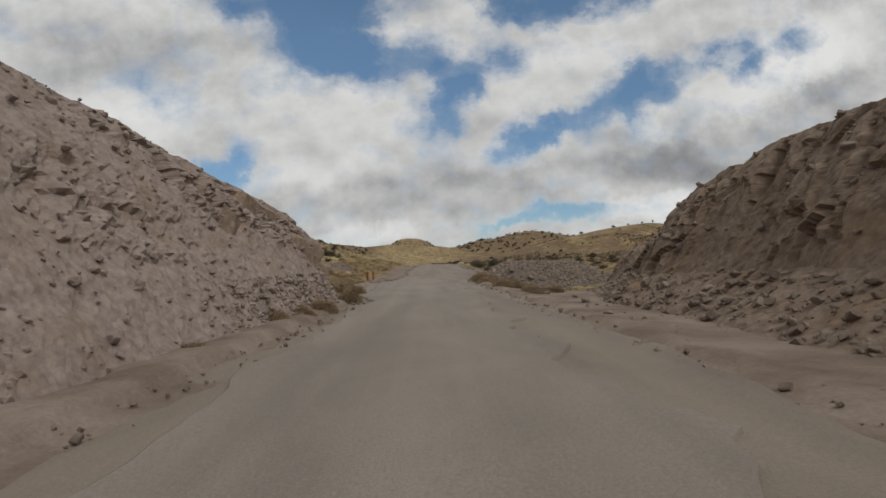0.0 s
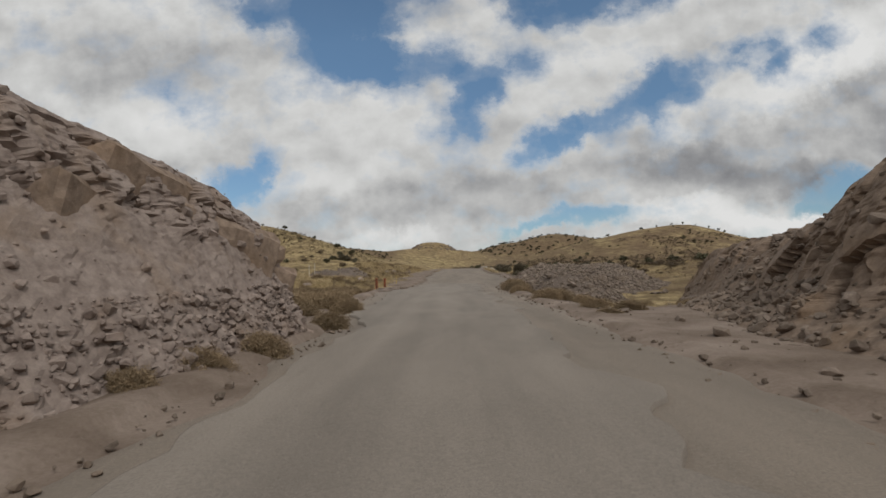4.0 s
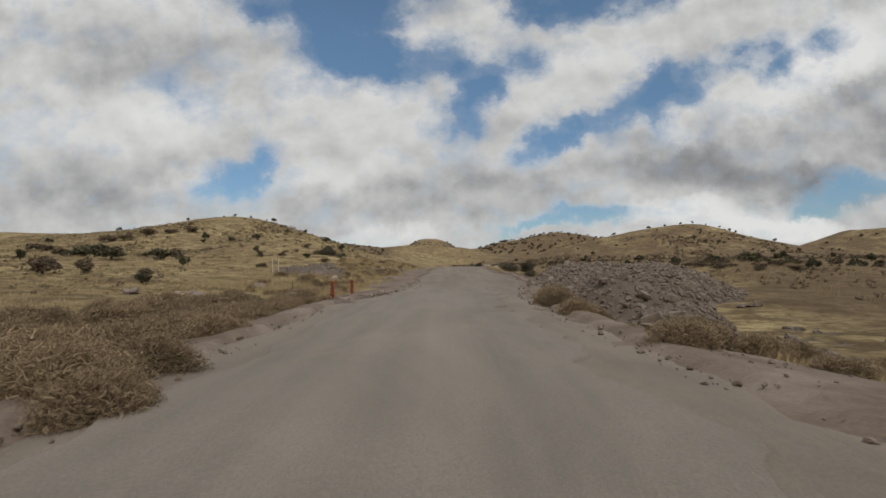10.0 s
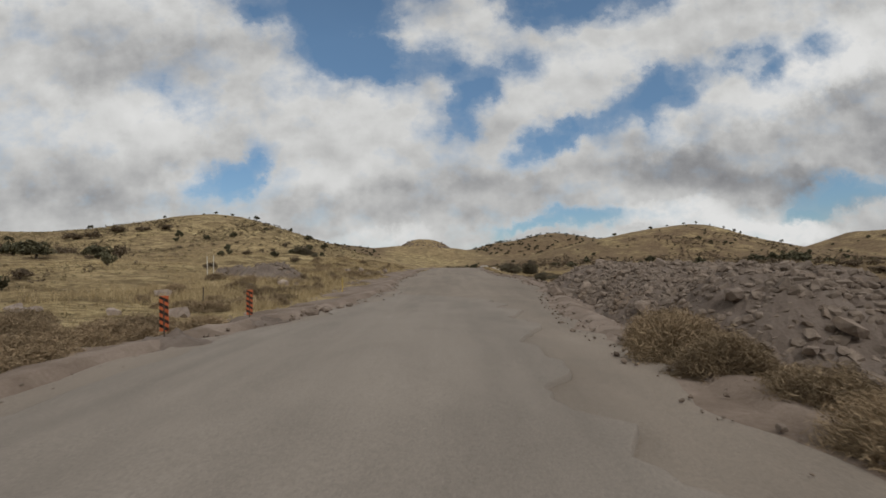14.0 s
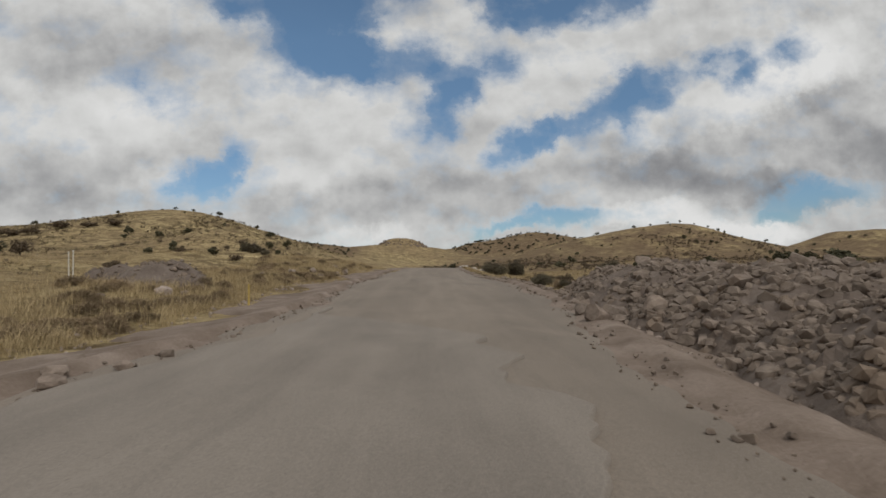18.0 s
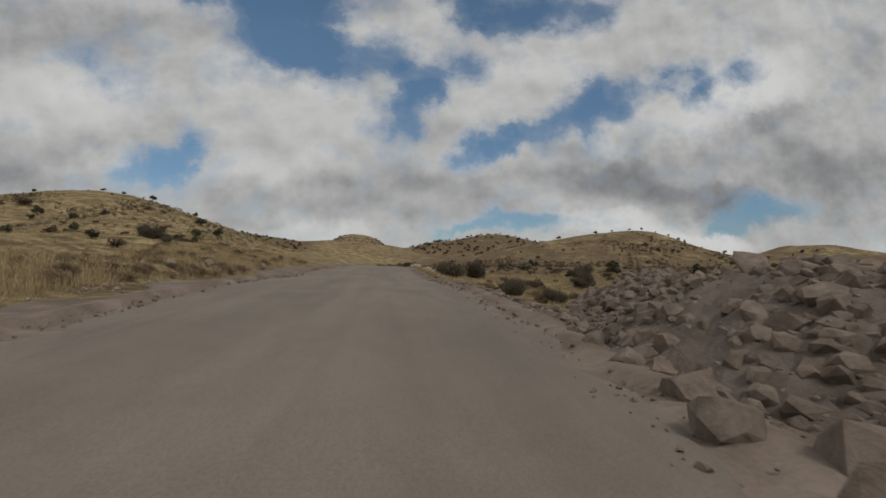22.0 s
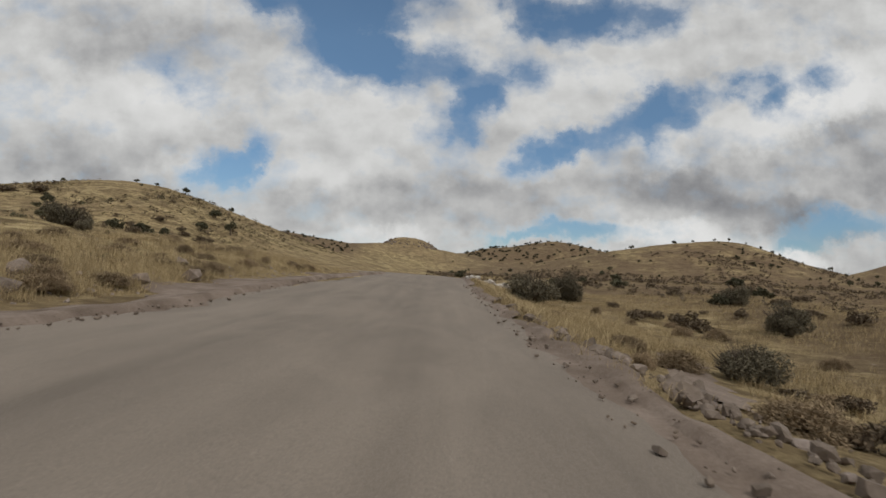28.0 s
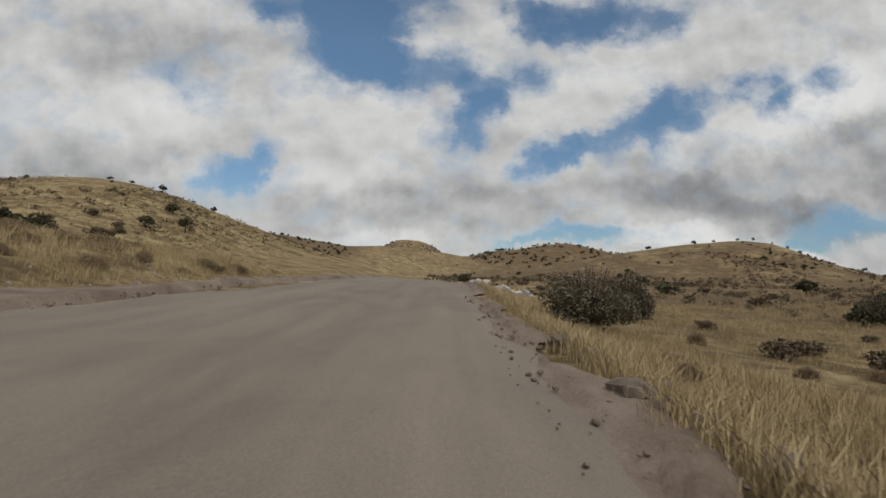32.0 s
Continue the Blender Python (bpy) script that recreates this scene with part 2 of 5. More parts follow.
def sheet_mesh(name, X, Y, Z, material, smooth=True):
    """A mesh from grids of coordinates."""
    n, m = X.shape
    me = bpy.data.meshes.new(name)
    co = np.stack([X, Y, Z], -1).reshape(-1, 3)
    i = np.arange(n * m).reshape(n, m)
    quads = np.stack([i[:-1, :-1], i[1:, :-1], i[1:, 1:], i[:-1, 1:]], -1).reshape(-1, 4)
    me.vertices.add(len(co))
    me.vertices.foreach_set("co", co.ravel())
    me.loops.add(quads.size)
    me.loops.foreach_set("vertex_index", quads.ravel())
    me.polygons.add(len(quads))
    me.polygons.foreach_set("loop_start", np.arange(len(quads)) * 4)
    me.polygons.foreach_set("use_smooth", np.full(len(quads), smooth))
    me.update(calc_edges=True)
    me.validate()
    me.materials.append(material)
    return me


def poly_mesh(name, verts, faces, material, smooth=False):
    """A mesh from arrays of points and of triangles or quads."""
    me = bpy.data.meshes.new(name)
    verts, faces = np.asarray(verts, float), np.asarray(faces, int)
    k = faces.shape[1]
    me.vertices.add(len(verts))
    me.vertices.foreach_set("co", verts.ravel())
    me.loops.add(faces.size)
    me.loops.foreach_set("vertex_index", faces.ravel())
    me.polygons.add(len(faces))
    me.polygons.foreach_set("loop_start", np.arange(len(faces)) * k)
    me.polygons.foreach_set("use_smooth", np.full(len(faces), smooth))
    me.update(calc_edges=True)
    me.materials.append(material)
    return me


def part(name, me, parent, label="", m=None):
    ob = new(name, me)
    ob.parent = parent
    if m is not None:
        ob.matrix_basis = m
    return tagged(ob, label)


def rock_shape(seed, cuts=4, flat=0.8):
    """A broken stone about 1 across: an uneven block with most of its corners knocked off."""
    rng = random.Random(seed)
    points = []
    for a in (-1, 1):
        for b in (-1, 1):
            for c in (-1, 1):
                p = Vector((a * rng.uniform(0.34, 0.54), b * rng.uniform(0.30, 0.50), c * rng.uniform(0.28, 0.48)))
                if rng.random() < 0.12 * cuts + 0.25:
                    for axis in range(3):
                        q = p.copy()
                        q[axis] *= 1 - rng.uniform(0.2, 1.15)
                        points.append(q)
                else:
                    points.append(p * rng.uniform(0.75, 1.0))
    bm = bmesh.new()
    for p in points:
        bm.verts.new(p)
    bmesh.ops.convex_hull(bm, input=bm.verts[:])
    loose = [v for v in bm.verts if not v.link_faces]
    bmesh.ops.delete(bm, geom=loose, context="VERTS")
    bmesh.ops.dissolve_limit(bm, angle_limit=radians(8), verts=bm.verts[:], edges=bm.edges[:])
    bmesh.ops.triangulate(bm, faces=bm.faces[:])
    bmesh.ops.recalc_face_normals(bm, faces=bm.faces[:])
    s = (rng.uniform(0.9, 1.3), rng.uniform(0.75, 1.0), rng.uniform(0.6, 0.95) * flat / 0.8)
    for v in bm.verts:
        v.co = Vector((v.co.x * s[0], v.co.y * s[1], v.co.z * s[2]))
    bm.verts.index_update()
    co = np.array([v.co for v in bm.verts])
    tri = np.array([[v.index for v in f.verts] for f in bm.faces])
    bm.free()
    return co, tri


def lump_shape(seed):
    """A broken stone about 1 across with many uneven facets and blunt corners."""
    rng = random.Random(seed)
    bm = bmesh.new()
    size = (rng.uniform(0.46, 0.62), rng.uniform(0.38, 0.5), rng.uniform(0.28, 0.44))
    for k in range(26):
        d = Vector((rng.gauss(0, 1), rng.gauss(0, 1), rng.gauss(0, 1))).normalized()
        r = 1 / (abs(d.x) ** 3.4 + abs(d.y) ** 3.4 + abs(d.z) ** 3.4) ** (1 / 3.4) * rng.uniform(0.80, 1.0)
        bm.verts.new((d.x * r * size[0], d.y * r * size[1], d.z * r * size[2]))
    bmesh.ops.convex_hull(bm, input=bm.verts[:])
    bmesh.ops.delete(bm, geom=[v for v in bm.verts if not v.link_faces], context="VERTS")
    bmesh.ops.recalc_face_normals(bm, faces=bm.faces[:])
    bm.verts.index_update()
    co = np.array([v.co for v in bm.verts])
    tri = np.array([[v.index for v in f.verts] for f in bm.faces])
    bm.free()
    return co, tri


def turn_matrix(rng, upright=False):
    a = rng.uniform(0, 2 * math.pi)
    if upright:
        return np.array(Matrix.Rotation(a, 3, "Z"))
    return np.array(Euler((rng.uniform(-0.7, 0.7), rng.uniform(-0.7, 0.7), a)).to_matrix())


def gathered(name, shapes, places, material, seed, smooth=False, upright=False):
    """Many copies of a few shapes in one mesh; places: rows of x, y, z, size."""
    rng = random.Random(seed)
    V, F, at = [], [], 0
    for x, y, z, s in places:
        co, tri = shapes[rng.randrange(len(shapes))]
        co = co @ turn_matrix(rng, upright).T * s + (x, y, z)
        V.append(co)
        F.append(tri + at)
        at += len(co)
    return poly_mesh(name, np.concatenate(V), np.concatenate(F), material, smooth)

# ---- materials ----
def earth(name, colours, scale, fine, bump, rough=0.95, stretch=(1, 1, 1)):
    """Soil or gravel: a ramp of colours over large and small noise, with grain."""
    m, t, b = shader(name)
    v = coords(t, stretch, world=True)
    big, small = noisy(t, v, scale, 8, 0.62, 0.3), noisy(t, coords(t, world=True), fine, 4, 0.7)
    base = ramp(t, maths(t, "ADD", maths(t, "MULTIPLY", big, 0.72), maths(t, "MULTIPLY", small, 0.28)), *colours)
    t.links.new(base, b.inputs["Base Color"])
    b.inputs["Roughness"].default_value = rough
    b.inputs["Specular IOR Level"].default_value = 0.2
    bumped(t, b, small, 0.7, bump)
    return m


def stone(name, light, dark, stain, island=True):
    """Broken volcanic rock: pale pinkish grey, rusty stains, pits; each stone a little lighter or darker."""
    m, t, b = shader(name)
    v = coords(t, world=True)
    big, mid, fine = noisy(t, v, 0.7, 5), noisy(t, v, 4.0, 7, 0.65), noisy(t, v, 34, 3, 0.7)
    base = mixed(t, ramp(t, mid, (0.35, 0.0), (0.65, 1.0)), dark, light)
    base = mixed(t, ramp(t, big, (0.52, 0.0), (0.72, 0.65)), base, stain)
    base = mixed(t, 0.35, base, ramp(t, fine, (0.3, 0.55), (0.7, 1.0)), "MULTIPLY")
    own = t.nodes.new("ShaderNodeNewGeometry").outputs["Random Per Island"] if island else t.nodes.new("ShaderNodeObjectInfo").outputs["Random"]
    base = mixed(t, 1.0, base, ramp(t, own, (0.0, 0.78), (1.0, 1.14)), "MULTIPLY")
    t.links.new(base, b.inputs["Base Color"])
    b.inputs["Roughness"].default_value = 0.9
    b.inputs["Specular IOR Level"].default_value = 0.25
    bumped(t, b, maths(t, "ADD", mid, maths(t, "MULTIPLY", fine, 0.35)), 0.8, 0.035)
    return m


def leafy(name, a, b_, rough=0.8, own=True):
    m, t, b = shader(name)
    r = t.nodes.new("ShaderNodeNewGeometry").outputs["Random Per Island"]
    base = ramp(t, r, (0.0, a), (1.0, b_))
    if own:
        base = mixed(t, 1.0, base, ramp(t, t.nodes.new("ShaderNodeObjectInfo").outputs["Random"], (0.0, 0.75), (1.0, 1.2)), "MULTIPLY")
    t.links.new(base, b.inputs["Base Color"])
    b.inputs["Roughness"].default_value = rough
    b.inputs["Specular IOR Level"].default_value = 0.15
    return m


def painted(name, colour, rough=0.6, grime=0.25):
    m, t, b = shader(name)
    n = noisy(t, coords(t), 9, 6, 0.65)
    t.links.new(mixed(t, 1.0, (*colour, 1), ramp(t, n, (0.3, 1 - grime), (0.65, 1.0)), "MULTIPLY"), b.inputs["Base Color"])
    b.inputs["Roughness"].default_value = rough
    bumped(t, b, n, 0.2, 0.004)
    return m


def road_surface(name, colour):
    """Worn-out asphalt under gravel and dust, with paler wheel tracks along it and dark patches."""
    m, t, b = shader(name)
    v = coords(t, world=True)
    along = noisy(t, coords(t, (1.0, 0.035, 1), world=True), 0.9, 6, 0.55, 0.15)
    patch = noisy(t, coords(t, (1, 0.35, 1), world=True), 0.45, 7, 0.6, 0.6)
    fine, grit = noisy(t, v, 28, 5, 0.75), noisy(t, v, 120, 2, 0.6)
    base = ramp(t, maths(t, "ADD", maths(t, "MULTIPLY", along, 0.45), maths(t, "MULTIPLY", patch, 0.55)), (0.32, tuple(0.76 * c for c in colour)), (0.5, colour), (0.68, tuple(1.22 * c for c in colour)))
    base = mixed(t, 0.6, base, ramp(t, fine, (0.32, 0.55), (0.66, 1.05)), "MULTIPLY")
    base = mixed(t, ramp(t, grit, (0.60, 0.0), (0.68, 0.6)), base, (0.40, 0.36, 0.32))
    stones = noisy(t, v, 46, 2, 0.5)
    base = mixed(t, ramp(t, stones, (0.66, 0.0), (0.70, 0.65)), base, (0.125, 0.105, 0.09))
    t.links.new(base, b.inputs["Base Color"])
    b.inputs["Roughness"].default_value = 0.92
    b.inputs["Specular IOR Level"].default_value = 0.2
    bumped(t, b, maths(t, "ADD", maths(t, "MULTIPLY", fine, 0.6), maths(t, "MULTIPLY", patch, 1.5)), 0.6, 0.03)
    return m


def hillside():
    """Dry grassland: straw over brown soil, in strips along the slope, greener hollows, pale stones."""
    m, t, b = shader("dry_grassland")
    v = coords(t, world=True)
    strips = noisy(t, coords(t, (0.7, 0.7, 1.6), world=True), 0.30, 9, 0.74, 0.6)
    tufts, large = noisy(t, v, 1.6, 10, 0.76), noisy(t, v, 0.022, 5, 0.55)
    straw = ramp(t, maths(t, "ADD", maths(t, "MULTIPLY", strips, 0.5), maths(t, "MULTIPLY", tufts, 0.5)),
                 (0.35, (0.102, 0.078, 0.045)), (0.45, (0.241, 0.183, 0.096)), (0.54, (0.447, 0.351, 0.187)), (0.64, (0.658, 0.537, 0.316)))
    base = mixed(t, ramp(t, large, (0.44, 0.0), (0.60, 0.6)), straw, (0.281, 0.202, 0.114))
    clumps = noisy(t, coords(t, (0.7, 1, 2.2), world=True), 0.36, 6, 0.66)
    base = mixed(t, ramp(t, clumps, (0.50, 0.0), (0.57, 0.75)), base, mixed(t, tufts, (0.064, 0.046, 0.027), (0.192, 0.136, 0.074)))
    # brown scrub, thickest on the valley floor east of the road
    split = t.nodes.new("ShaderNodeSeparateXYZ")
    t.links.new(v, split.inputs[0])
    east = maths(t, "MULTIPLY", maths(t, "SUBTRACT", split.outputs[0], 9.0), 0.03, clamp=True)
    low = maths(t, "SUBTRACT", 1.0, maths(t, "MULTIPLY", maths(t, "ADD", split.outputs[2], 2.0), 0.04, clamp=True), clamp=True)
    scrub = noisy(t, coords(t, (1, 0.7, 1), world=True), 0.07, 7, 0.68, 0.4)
    # the stronger brown to the east also paints in cloud shadow on those hills
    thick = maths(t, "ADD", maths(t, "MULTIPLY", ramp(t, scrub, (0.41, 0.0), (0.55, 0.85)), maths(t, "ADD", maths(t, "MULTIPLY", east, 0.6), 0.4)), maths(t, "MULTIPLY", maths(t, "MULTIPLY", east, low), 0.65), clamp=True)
    # the ridges behind are mixed further towards the dark brown
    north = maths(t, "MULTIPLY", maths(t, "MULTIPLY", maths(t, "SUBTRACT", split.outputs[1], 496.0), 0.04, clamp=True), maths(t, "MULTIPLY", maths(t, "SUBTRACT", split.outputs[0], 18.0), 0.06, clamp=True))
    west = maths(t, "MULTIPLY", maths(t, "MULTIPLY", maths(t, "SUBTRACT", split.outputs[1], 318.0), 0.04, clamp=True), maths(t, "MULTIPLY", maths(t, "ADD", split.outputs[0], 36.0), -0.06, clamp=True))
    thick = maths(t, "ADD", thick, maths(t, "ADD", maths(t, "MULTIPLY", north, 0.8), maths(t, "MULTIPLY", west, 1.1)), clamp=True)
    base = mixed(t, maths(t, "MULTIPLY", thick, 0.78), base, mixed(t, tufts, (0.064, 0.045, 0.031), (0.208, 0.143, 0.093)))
    specks = noisy(t, v, 0.8, 3, 0.8)
    base = mixed(t, ramp(t, specks, (0.66, 0.0), (0.70, 0.55)), base, (0.343, 0.281, 0.228))
    t.links.new(base, b.inputs["Base Color"])
    b.inputs["Roughness"].default_value = 1.0
    b.inputs["Specular IOR Level"].default_value = 0.05
    bumped(t, b, maths(t, "ADD", tufts, strips), 0.8, 0.35)
    return m


ROAD = road_surface("dusty_road", (0.243, 0.202, 0.163))
ASPHALT = road_surface("dusty_asphalt", (0.256, 0.220, 0.185))
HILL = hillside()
SHOULDER = earth("shoulder_dirt", ((0.34, (0.125, 0.092, 0.068)), (0.5, (0.202, 0.155, 0.122)), (0.66, (0.293, 0.235, 0.193))), 0.5, 14, 0.04)
SPOIL = earth("spoil_soil", ((0.30, (0.096, 0.074, 0.059)), (0.5, (0.152, 0.120, 0.099)), (0.7, (0.213, 0.177, 0.151))), 0.8, 9, 0.06)
CUT_BROWN = stone("brown_cut_rock", (0.348, 0.262, 0.198), (0.198, 0.144, 0.108), (0.286, 0.190, 0.116), island=False)
CUT = stone("cut_rock", (0.369, 0.300, 0.258), (0.231, 0.180, 0.153), (0.277, 0.195, 0.133), island=False)
RUBBLE = stone("rubble", (0.262, 0.210, 0.168), (0.150, 0.115, 0.090), (0.206, 0.150, 0.105))
TALUS = stone("talus", (0.359, 0.290, 0.248), (0.220, 0.172, 0.147), (0.277, 0.198, 0.141))
TALUS_STONE = stone("talus_stone", (0.369, 0.298, 0.254), (0.226, 0.176, 0.150), (0.282, 0.200, 0.141), island=False)
BOULDER = stone("boulder_rock", (0.290, 0.232, 0.188), (0.164, 0.126, 0.099), (0.228, 0.165, 0.115), island=False)
PALE = stone("pale_stone", (0.431, 0.355, 0.307), (0.287, 0.230, 0.194), (0.338, 0.260, 0.200), island=False)
CHALK = stone("chalky_stone", (0.568, 0.525, 0.473), (0.413, 0.370, 0.327), (0.430, 0.370, 0.301), island=False)
LEAF = leafy("juniper_leaf", (0.050, 0.047, 0.028), (0.118, 0.110, 0.066))
DARKLEAF = leafy("shrub_leaf", (0.071, 0.061, 0.041), (0.190, 0.161, 0.108))
DRY = leafy("dry_twig", (0.150, 0.108, 0.066), (0.370, 0.275, 0.170))
STRAW = leafy("straw", (0.235, 0.172, 0.092), (0.510, 0.400, 0.225), own=False)
BARK = painted("bark", (0.10, 0.075, 0.055), 0.9, 0.5)
ORANGE = painted("faded_orange_paint", (0.50, 0.115, 0.035), 0.55, 0.3)
WHITE = painted("dusty_white_paint", (0.62, 0.58, 0.50), 0.6, 0.3)
FADED = painted("worn_road_paint", (0.36, 0.33, 0.30), 0.8, 0.6)
YELLOW = painted("dusty_yellow_paint", (0.52, 0.36, 0.08), 0.6, 0.3)
TUFT = leafy("grass_tuft", (0.105, 0.086, 0.048), (0.300, 0.245, 0.140), own=False)
SCRUB = leafy("brown_scrub", (0.075, 0.056, 0.038), (0.195, 0.146, 0.096), own=False)

# ---- the lie of the land ----
def road_level(y):
    return np.interp(y, [-80, -40, 0, 15, 30, 40, 50, 62, 75, 84, 95, 110, 125, 140, 200], [-1.95, -1.87, -1.93, -1.95, -2.15, -2.10, -1.86, -1.58, -1.55, -1.62, -1.38, -1.05, -0.82, -0.68, -0.5])


def road_left(y):
    return np.interp(y, [-80, -30, -12, -4, 8, 20, 34, 48, 62, 78, 95, 110, 125, 138, 146, 152, 157], [-4.9, -4.6, -4.1, -5.6, -6.1, -6.3, -5.0, -4.2, -4.8, -4.8, -4.6, -4.2, -3.2, -1.8, -4.0, -10, -20])


def road_right(y):
    return np.interp(y, [-80, -10, 12, 20, 30, 40, 50, 62, 84, 98, 120, 138, 146, 154, 160], [4.4, 4.2, 3.9, 4.4, 5.6, 7.0, 7.7, 8.0, 8.1, 8.0, 8.2, 8.8, 7.0, 0.0, -12])


def bell(x, y, cx, cy, rx, ry, turn=0.0, power=2.0):
    c, s = math.cos(radians(turn)), math.sin(radians(turn))
    u, v = ((x - cx) * c + (y - cy) * s) / rx, (-(x - cx) * s + (y - cy) * c) / ry
    return np.exp(-((u * u + v * v) ** (power / 2)))


# middle, half widths, sharpness and height of each hill
HILLS = [
    (-113, 276, 46, 70, 1.6, 21.3), (-63, 264, 42, 55, 2, 5.5), (-220, 270, 80, 80, 2, 17.7), (-54, 186, 22, 34, 2, 9.0), (-30, 115, 16, 26, 2, 1.9),
    (-329, 420, 120, 90, 2, 14.2), (-95, 410, 55, 60, 2, 14.0), (-16, 482, 58, 70, 2, 18.3), (-15, 482, 17, 26, 5, 4.3),
    (167, 366, 40, 70, 1.7, 12.0), (118, 385, 62, 75, 2.2, 18.2), (66, 560, 78, 60, 2, 14.0), (100, 560, 48, 60, 2, 14.5), (148, 560, 50, 60, 2, 15.5), (195, 560, 45, 60, 2, 13.0), (52, 560, 22, 60, 2, 3.0), (214, 390, 60, 70, 2, 12.6),
    (340, 440, 52, 70, 2, 21.9), (438, 400, 90, 90, 2, 14.7),
]


def lie(x, y):
    """Height of the ground, without the rock piles and cuttings."""
    x, y = np.asarray(x, float), np.asarray(y, float)
    z = road_level(np.clip(y, -80, 140)) + 0 * x
    left, right = road_left(y) - x, x - road_right(y)
    # verge and slope to the left hill
    rise = np.clip(left - 5, 0, None)
    z = z - 0.25 * np.clip(left - 0.3, 0, 2.0) / 2 * np.clip((y + 8) / 10, 0, 1)
    z = z + np.clip(rise, 0, 60) * np.interp(y, [-80, -10, 20, 60, 100, 140], [0.02, 0.03, 0.042, 0.05, 0.06, 0.05])
    # the low bank above the left verge
    bank = np.clip((left - 5.0) / 2.4, 0, 1)
    z = z + bank * bank * (3 - 2 * bank) * np.interp(y, [38, 56, 90, 130, 150], [0, 0.45, 0.7, 0.6, 0]) * (1 + 0.4 * vnoise(y / 3.1, x / 3.1, seed=15))
    # fall to the valley on the right
    fall = np.interp(y, [-80, -8, 1, 9, 20, 30, 45, 60, 70, 80, 92, 110, 130, 200], [0.0, 0.1, 0.9, 2.1, 2.1, 1.3, 1.0, 1.3, 1.3, 1.6, 2.1, 1.9, 1.8, 1.5])
    z = z - fall * (1 - np.exp(-np.clip(right - 0.8, 0, None) / np.interp(y, [-2, 8, 22, 34], [5.0, 2.8, 2.8, 5.0])))
    # hills
    hills = 0
    for cx, cy, rx, ry, power, top in HILLS:
        hills = hills + top * bell(x, y, cx, cy, rx, ry, 0, power)
    # the valley floor rises again before the hills
    hills = hills + (2.6 * bell(x, y, 85, 185, 75, 75) + 2.3 * bell(x, y, 46, 82, 18, 26)) * np.clip((right - 8) / 22, 0, 1) ** 1.3
    # a gully down the right hill
    hills = hills - 2.6 * bell(x, y, 158 + 3.0 * np.sin(y / 9), 338, 5.0, 26, 0, 2.5)
    far = 14 + 10 * vnoise(x / 260, y / 260, seed=5)
    edge = np.clip((np.hypot(x, y - 40) - 560) / 400, 0, 1)
    z = z + hills * (1 + 0.05 * fbm(x / 38, y / 38, octaves=3, seed=11)) + far * edge
    # roughness away from the road
    off = np.clip(np.maximum(left, right) / 4 - 0.3, 0, 1)
    return z + off * (0.10 * fbm(x / 2.7, y / 2.7, octaves=3, seed=21) + 0.22 * fbm(x / 13, y / 13, octaves=2, seed=31))


def ground_grid():
    def line(parts):
        out = []
        for a, b, step in parts:
            out.append(np.arange(a, b, step))
        return np.concatenate(out)
    near_x = line([(-30, -12, 1.0), (-12, 16, 0.5), (16, 40, 1.0)])
    grow = np.cumsum(1.2 * 1.075 ** np.arange(62))
    xs = np.concatenate([-30 - grow[::-1], near_x, 40 + grow])
    grow_y = np.cumsum(1.2 * 1.03 ** np.arange(125))
    ys = np.concatenate([-60 - np.cumsum(2 * 1.12 ** np.arange(38))[::-1], np.arange(-60, 120, 0.75), 120 + grow_y])
    return np.meshgrid(xs, ys)


GX, GY = ground_grid()
GZ = lie(GX, GY)
GZ = GZ - 0.14 * np.clip((GX - road_left(GY)) / 0.6 + 2.5, 0, 1) * np.clip((road_right(GY) - GX) / 0.6 + 2.0, 0, 1) * (GY < 156)
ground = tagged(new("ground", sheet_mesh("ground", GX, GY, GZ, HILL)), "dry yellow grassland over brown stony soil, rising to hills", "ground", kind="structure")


def road_sheet():
    ys = np.arange(-75, 156, 0.45)
    s = np.linspace(0, 1, 34)
    S, Y = np.meshgrid(s, ys)
    L = road_left(Y) + 0.5 * fbm(Y / 3.1, 0 * Y + 3, octaves=4, seed=41)
    R = road_right(Y) + 0.35 * fbm(Y / 2.3, 0 * Y + 9, octaves=4, seed=47)
    X = L + (R - L) * S
    crown = 0.05 * (1 - (2 * S - 1) ** 2)
    Z = road_level(Y) + crown + 0.02 * fbm(X / 0.9, Y / 1.6, octaves=3, seed=51) + 0.03 * fbm(X / 1.2, Y / 14, octaves=2, seed=57)
    lip = np.minimum(S, 1 - S) < 0.01
    return X, Y, np.where(lip, Z - 0.09, Z)


road = tagged(new("road", sheet_mesh("road", *road_sheet(), ROAD)), "grey-brown gravel road of worn asphalt with wheel tracks", "road", kind="structure")


